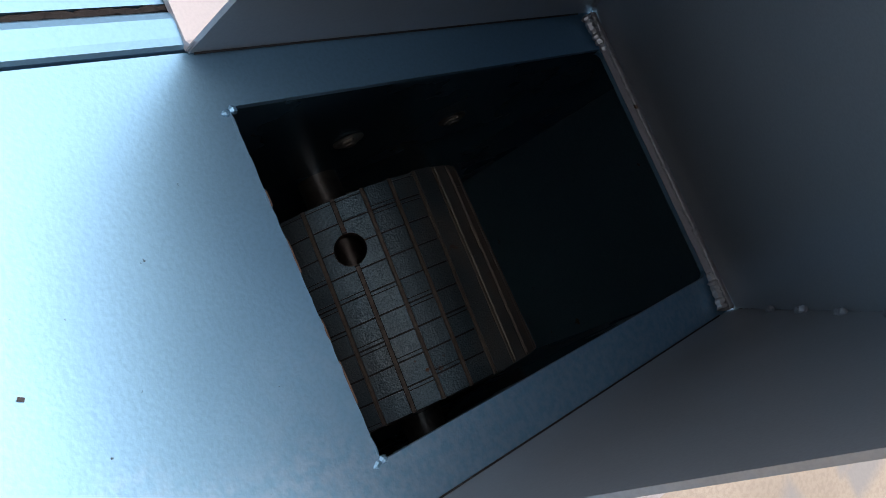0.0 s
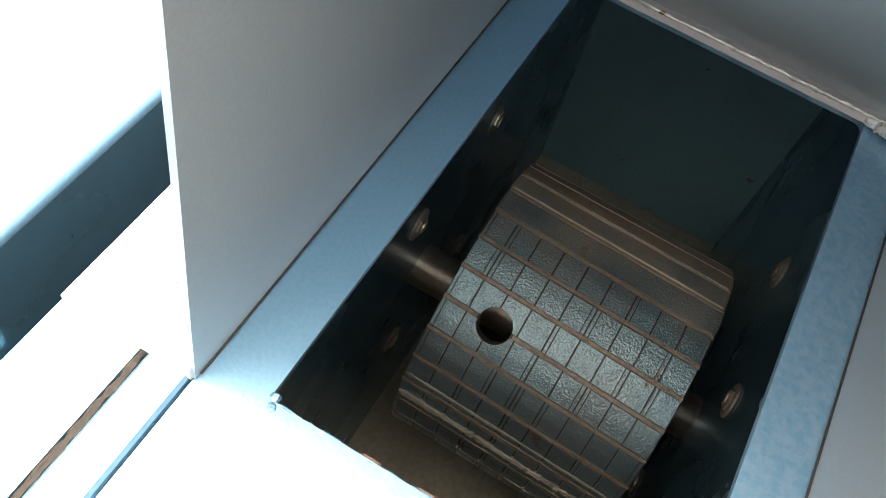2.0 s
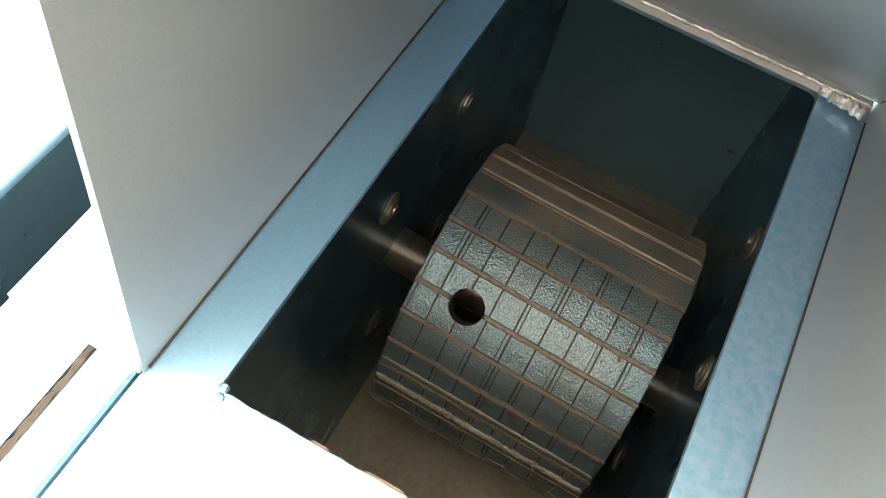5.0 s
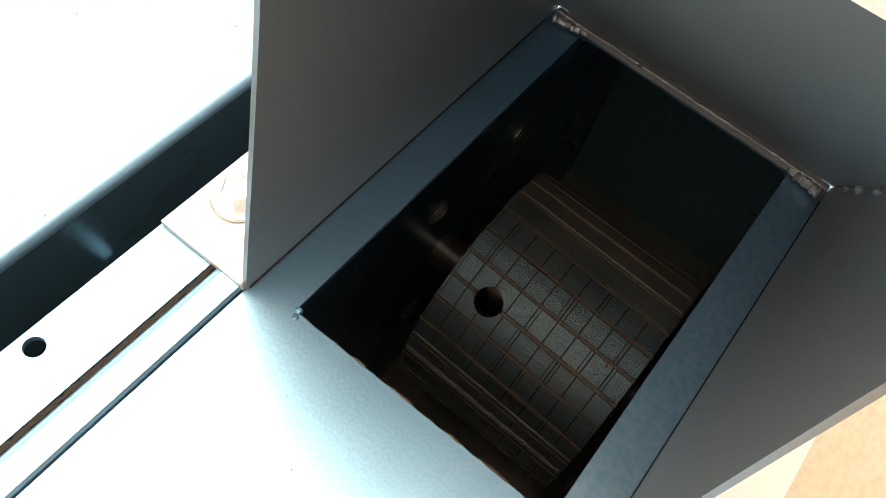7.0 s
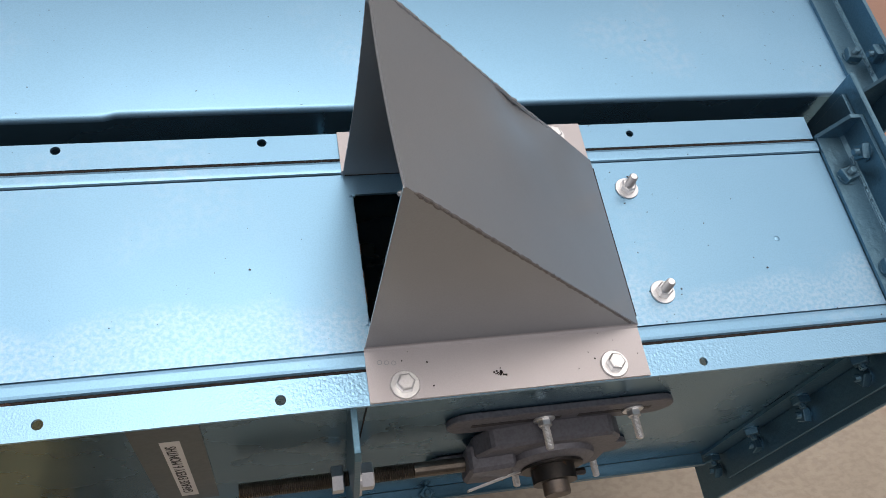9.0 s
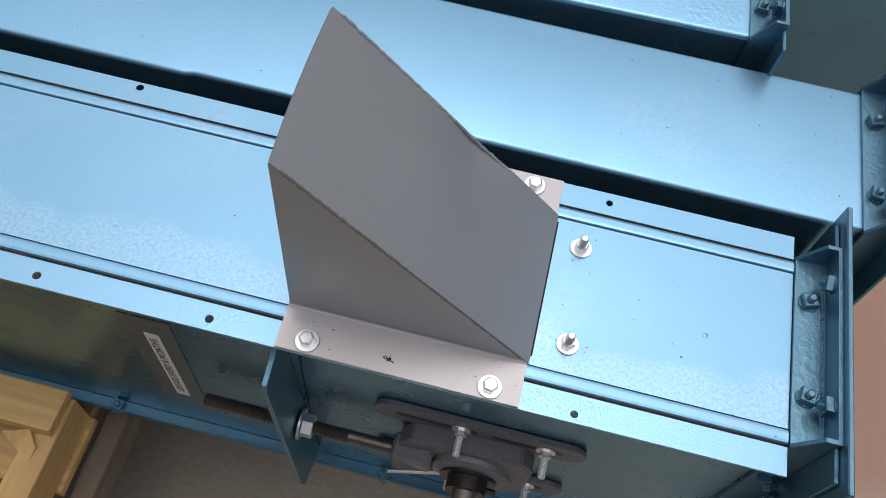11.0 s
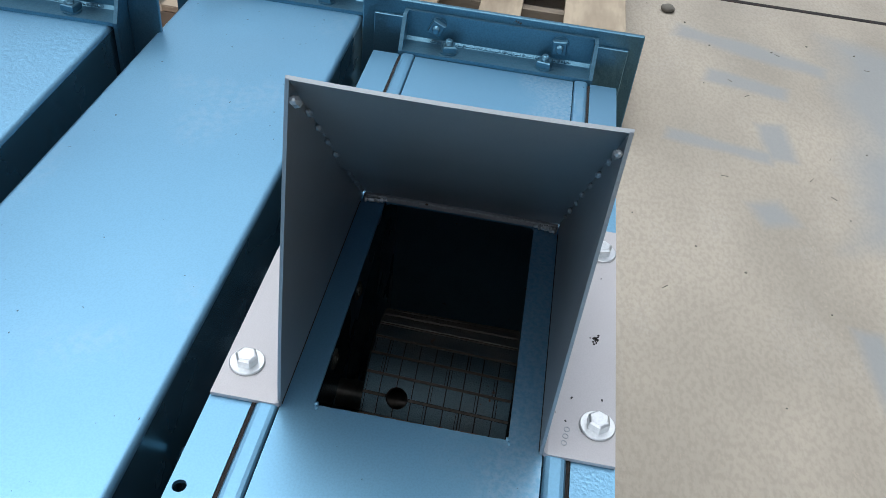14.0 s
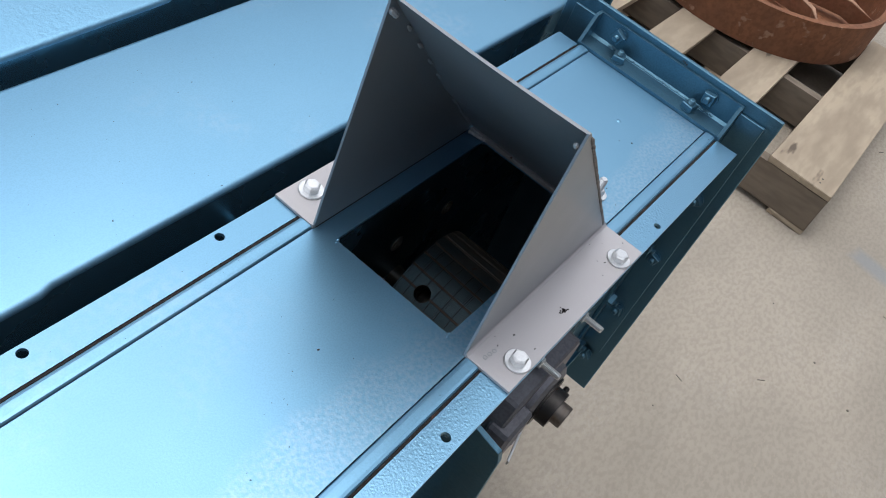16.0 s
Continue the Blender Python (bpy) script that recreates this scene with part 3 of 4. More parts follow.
                square_nut(t, pose(x, s * 0.117, BASE - 0.0012, 180, 0, 20 * k), M_BLUE_IRON)
                square_nut(t, pose(x, s * 0.1175, BASE + 0.0031, 0, 0, 35 * k), M_BLUE_IRON)
    part("bottom_sheet", box(x_far, end_x + 0.03, -0.1074, 0.1074, BASE, BASE + 0.0029), M_FLOOR, t)
    part("end_wall", box(end_x + 0.0302, end_x + 0.033, -0.1075, 0.1075, BASE, -0.009), M_BLUE_INNER, t)
    return t


hole_row = [-1.59, -1.40, -1.21, -1.02, -0.83, -0.64, -0.45, -0.26, -0.073]
holes = {-1: [(x, -0.1285, 0.0046) for x in hole_row] + [(0.309, -0.132, 0.0041)], 1: [(x, 0.1335, 0.0046) for x in hole_row] + [(0.309, 0.1275, 0.0041)]}
trough = covered_trough("conveyor_trough", -2.4, 0.5222, (0.008, 0.2475, 0.0675), holes,
                        "blue steel conveyor trough with a square inlet, on wooden pallets", "conveyor troughs", 0.522)
end_frame(trough, 0.523, 0.108, 0.0, BASE, plate=0.163)
for x, y, r in ((0.431, -0.010, 0.0036), (0.0, 0.052, 0.0022), (-0.004, 0.038, 0.0018), (0.001, 0.03, 0.0015), (-0.012, -0.012, 0.003), (-0.006, -0.036, 0.0024), (0.002, -0.058, 0.002), (0.33, 0.012, 0.002)):
    bm = bmesh.new()
    bmesh.ops.create_uvsphere(bm, u_segments=12, v_segments=6, radius=r)
    move(bm, Matrix.Translation((x, y, -0.0005)) @ Matrix.Diagonal((1, 1, 0.3 if r > 0.0035 else 0.16, 1)))
    part("plug_weld" if r > 0.0035 else "paint_drip", bm, M_BLUE, trough, "small painted weld lump", smooth=True)
stud_nut(trough, 0.286, 0.0585, 0.0, 12)
stud_nut(trough, 0.290, -0.0595, 0.0, 40)


# ---- plain troughs beside it ----
DEEP = -0.53
def plain_trough(y0, y1, top, x_end, mat, label, dent_x, turn=0.0):
    w, yc = (y1 - y0) / 2, (y0 + y1) / 2
    t = thing("conveyor_trough", (0, yc, 0, 0, 0, turn), label, "trough", "conveyor troughs")
    r = 0.006
    prof = [(-w, DEEP), (-w, top - r)] + [(-w + r - r * math.cos(a), top - r + r * math.sin(a)) for a in [i * math.pi / 8 for i in range(1, 4)]] + [(-w + r, top)]
    prof += [(-y, z) for y, z in prof[::-1]]
    bm = bmesh.new()
    xs = [-2.4, dent_x - 0.03, dent_x, dent_x + 0.012, dent_x + 0.02, x_end + 0.029]
    rings = []
    for i, x in enumerate(xs):
        sag = 0.0035 if i >= 3 else 0.0
        rings.append([bm.verts.new((x, y + (sag if y < -w + r * 1.1 else 0), z)) for y, z in prof])
    for p, q in zip(rings, rings[1:]):
        for k in range(len(prof)):
            bm.faces.new((p[k], p[(k + 1) % len(prof)], q[(k + 1) % len(prof)], q[k]))
    bm.faces.new(rings[0][::-1])
    bm.faces.new(rings[-1])
    # side faces take the darkened enamel, so the gaps' shade is painted on
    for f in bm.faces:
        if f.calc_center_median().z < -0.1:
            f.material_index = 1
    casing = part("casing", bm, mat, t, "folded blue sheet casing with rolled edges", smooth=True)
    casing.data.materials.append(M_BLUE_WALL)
    end_frame(t, x_end - 0.002, w, top, DEEP, nuts=True)
    return t


plain_trough(0.168, 0.384, 0.002, 0.601, M_BLUE, "plain blue steel trough section beside the one with the inlet", -0.22)
plain_trough(0.4045, 0.6215, 0.018, 0.447, M_DROPS, "plain blue trough section beaded with water drops", 0.095, 1.5)
far = covered_trough("conveyor_trough", -2.4, 0.80, None, holes, "blue covered trough section at the far side of the row", "conveyor troughs", 0.80, full=False)
far.matrix_world = pose(0, 0.835, 0.015)


# ---- inlet hood ----
hood = thing("inlet_hood", (0, 0, 0.0005), "grey primed sheet steel hood bolted over the trough's inlet", "hood")
HX0, HX1, HY, HZ, T = 0.001, 0.252, 0.0915, 0.2545, 0.0022


def lean(s, f):
    """How far a side plate stands out at the height f: the far one is pulled in at its tip."""
    return 0.0016 * f ** 1.4 if s < 0 else 0.0015 - 0.012 * f ** 1.4


def creep(s, f):
    """How far a side plate's front edge stands back at the height f."""
    return (0.0045 if s < 0 else 0.0025) * f


for s in (-1, 1):
    # upright triangle, slightly bowed outwards at its tip
    bm = bmesh.new()
    n = 10
    inner, outer = [], []
    for i in range(n + 1):
        z = (HZ + 0.002) * i / n
        bow = lean(s, i / n)
        x_back = HX1 - (HX1 - HX0) * i / n
        for lst, y in ((inner, HY - T), (outer, HY)):
            lst.append((bm.verts.new((HX0 + creep(s, i / n) + (0.0026 * math.sin(math.pi * i / n) if s > 0 else 0), s * (y + bow), z)), bm.verts.new((x_back + 0.001 + creep(s, i / n), s * (y + bow), z))))
    for lst in (inner, outer):
        for p, q in zip(lst, lst[1:]):
            bm.faces.new((p[0], p[1], q[1], q[0]))
    for k in (0, 1):
        for (p, q), (u, v) in zip(zip(inner, inner[1:]), zip(outer, outer[1:])):
            bm.faces.new((p[k], q[k], v[k], u[k]))
    bm.faces.new((inner[0][0], inner[0][1], outer[0][1], outer[0][0]))
    bm.faces.new((inner[-1][0], inner[-1][1], outer[-1][1], outer[-1][0]))
    part("side_plate", bm, M_PRIMER, hood, "triangular grey primed side plate")
    # open joint along the plate's foot, inside
    part("foot_joint", box(HX0 + 0.002, HX1 - 0.012, *sorted((s * (HY - T - 0.0007 + lean(s, 0)), s * (HY - T + 0.0002 + lean(s, 0)))), 0.0002, 0.0007), M_INK, hood, "dark joint along the side plate's foot")
    # bent-out flange with a rounded bend
    prof = [(HY + 0.0002, 0.007), (HY + 0.0008, 0.0045), (HY + 0.003, 0.003), (0.1405, 0.003), (0.1405, 0.0001), (HY + 0.0002, 0.0001)]
    bm = prism(prof, HX0 - 0.001, HX1 + 0.001)
    move(bm, Matrix(((0, 0, 1, 0), (s, 0, 0, 0), (0, 1, 0, 0), (0, 0, 0, 1))))
    part("flange", bm, M_FLANGE, hood, "pale grey bolting flange")
    for x in (0.031, 0.221):
        hex_bolt(hood, x, -0.1275 if s < 0 else 0.1245, 0.003, 17 + 40 * x * 10 * s)
    # outside weld down the sloping edge
    part("weld_bead", bead((HX0 + 0.008 + creep(s, 0.98), s * (HY + lean(s, 0.98)), HZ - 0.004), (HX1 - 0.006, s * (HY - 0.0006), 0.008), 0.0021 if s > 0 else 0.0015, 3 + s, 34), M_PRIMER if s > 0 else M_WELD_DARK, hood,
         "uneven weld bead along the sloping edge")
    part("corner_weld", bead((HX0 + 0.003, s * (HY - 0.005 + lean(s, 0.95)), HZ - 0.010), (HX0 + 0.014, s * (HY - 0.004 + lean(s, 0.93)), HZ - 0.019), 0.0024, 9 + s, 3), M_PRIMER, hood, "blob of primed weld in the top corner")
    for k in range(7):
        f = 0.12 + 0.11 * k
        p = Vector((HX0 + 0.006 + (HX1 - HX0) * f, s * (HY - T - 0.001 + lean(s, 1 - f)), HZ * (1 - f) - 0.006))
        part("tack_weld", bead(p, p + Vector((0.006, 0, -0.006)), 0.0017, 40 + k + s, 2), M_PRIMER, hood)
    part("foot_weld", bead((HX1 - 0.012, s * (HY - 0.004), 0.004), (HX1 - 0.007, s * 0.066, 0.003), 0.0026, 60 + s, 6), M_WELD, hood, "bright weld at the hood's foot")
# sloping plate
sl = math.hypot(HX1 - HX0, HZ)
nx, nz = HZ / sl, (HX1 - HX0) / sl
bm = bmesh.new()
n, m = 24, 20
for off in (0.0, T):
    grid = []
    for i in range(n + 1):
        row = []
        for j in range(m + 1):
            f, g = i / n, j / m
            x = HX1 + 0.001 - (HX1 - HX0 + 0.001) * f + nx * off
            dent = 0.0045 * math.exp(-((f - 0.42) / 0.10) ** 2 - ((g - 0.93) / 0.16) ** 2) - 0.002 * math.exp(-((f - 0.55) / 0.15) ** 2 - ((g - 0.6) / 0.2) ** 2)
            x += -nx * dent + creep(-1, f) * (1 - g) + creep(1, f) * g
            z = 0.0015 + HZ * f + nz * (off - dent)
            row.append(bm.verts.new((x + (0.004 * f * f * (1 - (2 * g - 1) ** 2)) * -0.6, -HY - lean(-1, f) + (2 * HY + lean(-1, f) + lean(1, f)) * g, z)))
        grid.append(row)
    if off == 0.0:
        low = grid
for lay in (low, grid):
    for i in range(n):
        for j in range(m):
            bm.faces.new((lay[i][j], lay[i][j + 1], lay[i + 1][j + 1], lay[i + 1][j]))
for i in range(n):
    for j in (0, m):
        bm.faces.new((low[i][j], low[i + 1][j], grid[i + 1][j], grid[i][j]))
for j in range(m):
    for i in (0, n):
        bm.faces.new((low[i][j], low[i][j + 1], grid[i][j + 1], grid[i][j]))
part("slope_plate", bm, M_PRIMER, hood, "sloping grey primed deflector plate", smooth=True)
part("foot_strip", box(HX1 - 0.0075, HX1 - 0.0025, -0.0885, 0.0885, 0.0003, 0.0055, 0.0008), M_FLANGE, hood, "pale ground edge at the foot of the deflector")
part("foot_bead", bead((HX1 - 0.0075, -0.088, 0.0055), (HX1 - 0.0075, 0.0885, 0.0055), 0.0011, 77, 30), M_WELD, hood, "thin weld line at the foot of the deflector")
# dark strip laid in as the shadow of the heel joint
part("gap_shadow", box(HX1 + 0.002, HX1 + 0.0045, -0.082, 0.085, 0.0, 0.0012), M_DIRT, hood, "dark strip for the shadow in the joint at the hood's heel")
# burnt spot and scribbles on the flange
rnd = random.Random(4)
marks = []
for k in range(30):
    a, d = rnd.uniform(0, 6.28), abs(rnd.gauss(0, 0.0024))
    x, y, r = 0.116 + d * math.cos(a) * 1.2, -0.1245 + d * math.sin(a), rnd.uniform(0.0004, 0.0011)
    marks.append(move(lathe([(r, 0.00005), (r * 0.7, 0.0005)], 8), Matrix.Translation((x, y, 0.003))))
part("burnt_mark", join(*marks), M_DIRT, hood, "small black burn mark")
part("red_dab", lathe([(0.0022, 0), (0.0012, 0.0008)], 10), M_RED, hood, "dab of red paint").matrix_basis = pose(0.253, 0.078, 0.0002)
for k in range(3):
    ring = tube(0.0022, 0.0016, 0.0, 0.0003, 14)
    part("scribed_ring", ring, M_PRIMER, hood).matrix_basis = pose(0.012 + 0.006 * k, -0.105 - 0.0008 * k, 0.003)

# ---- lagged pulley inside ----
PX, PZ, PR, PW = 0.229, -0.256, 0.0985, 0.0722
SKEW = 0.388                                       # the rows run slightly askew: radians for each metre across
PHASE = radians(7.4)
pulley = thing("drum_pulley", (PX, -0.005, PZ), "worn drum pulley with blocky rubber lagging inside the trough", "pulley")
ROWS_N, COLS = 30, 9
h_y, h_r = 0.038, 0.0108
h_t = math.acos((0.1695 - PX) / (PR + 0.001)) + SKEW * h_y


def wrap(s, y, r):
    """s: angle round the drum from +x towards +z."""
    s -= SKEW * y
    return (r * math.cos(s), y, r * math.sin(s))


def curved_patch(s0, s1, y0, y1, r0, r1, ns, ny, hole=True):
    """A slab on the drum, with the access hole cut out where it falls in."""
    bm = bmesh.new()
    lay = []
    keep = [[True] * ny for _ in range(ns)]
    for r in (r0, r1):
        rows = []
        for i in range(ns + 1):
            row = []
            for j in range(ny + 1):
                s, y = s0 + (s1 - s0) * i / ns, y0 + (y1 - y0) * j / ny
                if hole:
                    u, w = (s - h_t) * PR, y - h_y
                    d = math.hypot(u, w)
                    if h_r * 0.55 < d < h_r:
                        s, y = h_t + u / d * h_r / PR, h_y + w / d * h_r
                row.append(wrap(s, y, r))
            rows.append(row)
        lay.append(rows)
    if hole:
        for i in range(ns):
            for j in range(ny):
                s, y = s0 + (s1 - s0) * (i + 0.5) / ns, y0 + (y1 - y0) * (j + 0.5) / ny
                keep[i][j] = math.hypot((s - h_t) * PR, y - h_y) > h_r * 0.93
    vs = [[[None] * (ny + 1) for _ in range(ns + 1)] for _ in (0, 1)]

    def v(k, i, j):
        if vs[k][i][j] is None:
            vs[k][i][j] = bm.verts.new(lay[k][i][j])
        return vs[k][i][j]

    for i in range(ns):
        for j in range(ny):
            if not keep[i][j]:
                continue
            bm.faces.new((v(1, i, j), v(1, i + 1, j), v(1, i + 1, j + 1), v(1, i, j + 1)))
            for di, dj, p, q in ((-1, 0, (i, j), (i, j + 1)), (1, 0, (i + 1, j), (i + 1, j + 1)), (0, -1, (i, j), (i + 1, j)), (0, 1, (i, j + 1), (i + 1, j + 1))):
                a, b = i + di, j + dj
                if not (0 <= a < ns and 0 <= b < ny) or not keep[a][b]:
                    bm.faces.new((v(1, *p), v(1, *q), v(0, *q), v(0, *p)))
    return bm


# drum shell, fine where the hole is
shell = join(curved_patch(h_t - 0.18, h_t + 0.18, h_y - 0.018, h_y + 0.018, PR - 0.012, PR - 0.0016, 40, 40),
             curved_patch(h_t - 0.18, h_t + 0.18, -PW, h_y - 0.018, PR - 0.012, PR - 0.0016, 6, 4, False),
             curved_patch(h_t - 0.18, h_t + 0.18, h_y + 0.018, PW, PR - 0.012, PR - 0.0016, 6, 4, False),
             curved_patch(h_t + 0.18, h_t - 0.18 + 2 * math.pi, -PW, PW, PR - 0.012, PR - 0.0016, 120, 4, False))
part("shell", shell, M_GROOVE, pulley, "dark drum shell under the lagging", smooth=True)
for s in (-1, 1):
    part("end_disc", move(tube(PR - 0.0125, 0.018, 0, 0.006, 64), Matrix.Translation((0, s * (PW - 0.008) + 0.003, 0)) @ AXIS_Y), M_BLACK_STEEL, pulley, smooth=True)
    part("hub", move(tube(0.026, 0.0155, 0, 0.02, 32), Matrix.Translation((0, s * (PW - 0.002) + 0.01, 0)) @ AXIS_Y), M_BLACK_STEEL, pulley, smooth=True)
part("hole_liner", move(tube(h_r + 0.0012, h_r - 0.0002, -0.013, 0.0, 28), Matrix.Translation(wrap(h_t, h_y, PR - 0.0017)) @ Matrix.Rotation(math.pi / 2 - h_t + SKEW * h_y, 4, "Y")),
     M_RUST, pulley, "rusty rim of the access hole", smooth=True)
part("shaft", move(lathe([(0.0145, -0.147), (0.0155, -0.146), (0.0155, 0.175), (0.0145, 0.177)], 32), AXIS_Y), M_SHAFT, pulley, "dull turned steel shaft", smooth=True)
step, gap_s, gap_y = 2 * math.pi / ROWS_N, 0.0034 / PR, 0.0012
colw = 2 * PW / COLS
rnd = random.Random(11)
hidden = []
tile_mesh = {}
for i in range(ROWS_N):
    s0, s1 = PHASE + i * step + gap_s / 2, PHASE + (i + 1) * step - gap_s / 2
    mid = (s0 + s1) / 2 % (2 * math.pi)
    shown = mid < math.radians(205) or mid > math.radians(340)
    for j in range(COLS):
        y0, y1 = -PW + j * colw + gap_y / 2, -PW + (j + 1) * colw - gap_y / 2
        cut = abs((mid - h_t) * PR) < h_r + 0.011 and abs((y0 + y1) / 2 - h_y) < h_r + 0.009
        if not shown:
            hidden.append(curved_patch(s0, s1, y0, y1, PR - 0.0016, PR, 2, 1, False))
            continue
        if cut:
            part("lagging_block", curved_patch(s0, s1, y0, y1, PR - 0.0016, PR + 0.0001, 16, 16), M_TILE, pulley)
            continue
        # beyond the crown the blocks are worn together; in front some are cut twice
        key = 0 if mid < math.radians(97) else rnd.choice((1, 1, 2, 2, 3))
        if key not in tile_mesh:
            d, half = (s1 - s0) / 2, colw / 2
            spans = {0: [(-half - 0.0003, half + 0.0003)], 1: [(-half + gap_y / 2, half - gap_y / 2)], 2: [(-half + gap_y / 2, half - 0.0030), (half - 0.0022, half - gap_y / 2)],
                     3: [(-half + gap_y / 2, -half + 0.0024), (-half + 0.0031, half - gap_y / 2)]}[key]
            slabs = []
            for u0, u1 in spans:
                slab = curved_patch(-d, d, u0, u1, PR - 0.0016, PR, 2, 1, False)
                if u1 - u0 > 0.005 and key:
                    rim = [e for e in slab.edges if all((v.co.x ** 2 + v.co.z ** 2) ** 0.5 > PR - 0.0004 for v in e.verts) and len(e.link_faces) == 2 and e.calc_face_angle(0) > 0.6]
                    bmesh.ops.bevel(slab, geom=rim, offset=0.0005, segments=1, affect="EDGES")
                slabs.append(slab)
            tile = part("lagging_block", join(*slabs), M_TILE, pulley)
            tile_mesh[key] = tile.data
        else:
            tile = new("lagging_block", tile_mesh[key])
            tile.parent = pulley
        tile.matrix_basis = Matrix.Translation((0, (y0 + y1) / 2, 0)) @ Matrix.Rotation(-(s0 + s1) / 2 + SKEW * (y0 + y1) / 2, 4, "Y") @ Matrix.Translation((rnd.uniform(-0.0003, 0.0002), 0, 0))
for i in range(ROWS_N):
    mid = (PHASE + i * step) % (2 * math.pi)
    if not (mid < math.radians(205) or mid > math.radians(340)):
        continue
    near_hole = abs((mid - h_t) * PR) < h_r + 0.004
    for y0, y1 in ((-PW, h_y - h_r - 0.001), (h_y + h_r + 0.001, PW)) if near_hole else ((-PW, PW),):
        part("seam", curved_patch(mid - gap_s * 0.36, mid + gap_s * 0.36, y0, y1, PR - 0.0017, PR + 0.0003, 2, 1, False), M_SEAM, pulley)
for deg, r in ((170.0, 0.0022), (160.0, 0.0010), (78.0, 0.0010), (67.0, 0.0010)):
    rib = bead(wrap(radians(deg), -PW + 0.001, PR), wrap(radians(deg), PW - 0.001, PR), r, int(deg), 24, (1, 0, 0))
    part("lagging_ridge", rib, M_RIDGE, pulley, "uneven raised rubber ridge", smooth=True)
tagged(part("lagging_underside", join(*hidden), M_TILE, pulley), kind="stuff")


# ---- take-up bearings on both side walls ----
def take_up(s):
    t = thing("take_up_bearing", (0, 0, 0), "grey cast take-up bearing in slotted guide plates on the trough's side", "bearing", "take-up bearings")
    y0 = 0.1079

    def out(bm):
        """From local x, z (as x, y) and depth away from the wall."""
        return move(bm, Matrix(((1, 0, 0, 0), (0, 0, s, s * y0), (0, 1, 0, 0), (0, 0, 0, 1))))

    def round_bar(xa, xb, zc, h, d0, d1):
        """A flat bar with rounded ends."""
        r = h / 2
        pts = [(xa + r + r * math.cos(a), zc + r * math.sin(a)) for a in [math.pi / 2 + i * math.pi / 10 for i in range(11)]]
        pts += [(xb - r + r * math.cos(a), zc + r * math.sin(a)) for a in [-math.pi / 2 + i * math.pi / 10 for i in range(11)]]
        return prism(pts, d0, d1, 0.0012)

    for zc in (PZ + 0.078, PZ - 0.078):
        part("guide_plate", out(round_bar(0.098, 0.357, zc, 0.046, 0.0002, 0.008)), M_CAST, t, "slotted guide plate with rounded ends")
        # slots are not cut: black strips paint in their dark insides
        for xa, xb in ((0.125, 0.225), (0.245, 0.33)):
            part("slot", out(box(xa, xb, zc - 0.004, zc + 0.004, 0.0078, 0.0084)), M_INK, t, "black strip for the shade inside the guide plate's slot")
        for x in (0.206, 0.309):
            m = Matrix.Translation((x, s * (y0 + 0.008), zc)) @ Matrix.Rotation(radians(-90 * s), 4, "X")
            st = stud_nut(t, 0, 0, 0, 0, 0.034)
            st.matrix_basis = m
            inner = new("bolt")
            inner.parent = t
            inner.matrix_basis = Matrix.Translation((x, s * 0.1043, zc)) @ Matrix.Rotation(radians(90 * s), 4, "X") @ Matrix.Rotation(x * 9, 4, "Z")
            part("washer", lathe([(0.0110, 0), (0.0112, 0.0006), (0.0106, 0.0016)], 24), M_BRASSY, inner)
            part("head", join(polygon_bar(6, 0.0072, 0.0016, 0.0036, 0.0008), lathe([(0.0042, 0.0036), (0.0038, 0.0046)], 14)), M_BRASSY, inner)
    # cast housing: trapezoid with a nose that takes the rod
    pts = [(0.135, PZ - 0.03), (0.15, PZ - 0.058), (0.20, PZ - 0.067), (0.285, PZ - 0.067), (0.302, PZ - 0.045), (0.302, PZ + 0.045), (0.285, PZ + 0.067), (0.20, PZ + 0.067),
           (0.15, PZ + 0.058), (0.135, PZ + 0.03)]
    part("housing", out(prism(pts, 0.004, 0.030, 0.003)), M_CAST, t, "grey cast iron housing")
    boss = lathe([(0.052, 0.028), (0.050, 0.036), (0.044, 0.040), (0.036, 0.0405)], 40)
    part("boss", move(boss, Matrix.Translation((PX, s * y0, PZ)) @ Matrix.Rotation(radians(-90 * s), 4, "X")), M_CAST, t, smooth=True)
    part("seal_ring", move(tube(0.036, 0.022, 0.0406, 0.0435, 36), Matrix.Translation((PX, s * y0, PZ)) @ Matrix.Rotation(radians(-90 * s), 4, "X")), M_BLACK_STEEL, t, smooth=True)
    collar = part("locking_collar", move(tube(0.0255, 0.0157, 0.0436, 0.060, 36), Matrix.Translation((PX, s * y0, PZ)) @ Matrix.Rotation(radians(-90 * s), 4, "X")), M_BLACK_STEEL, t,
                  "oily black locking collar", smooth=True)
    part("set_screw", move(polygon_bar(6, 0.0042, 0, 0.012, 0.001), Matrix.Translation((PX + 0.0245, s * (y0 + 0.052), PZ + 0.004)) @ AXIS_X), M_BLACK_STEEL, t)
    # adjusting rod, its nuts and the bracket
    part("adjusting_rod", move(join(thread(0.0088, 0.0, 0.19, 0.0021, 18, 0.001), lathe([(0.0084, 0.19), (0.0084, 0.268)], 24)), Matrix.Translation((-0.120, s * (y0 + 0.027), PZ)) @ AXIS_X),
         M_ROD, t, "threaded steel adjusting rod", smooth=False)
    for xa, w in ((-0.0215, 0.013), (0.0105, 0.014)):
        part("nut", move(polygon_bar(6, 0.0155, 0, w, 0.0012), Matrix.Translation((xa, s * (y0 + 0.027), PZ)) @ AXIS_X), M_ZINC, t, "bright zinc hex nut")
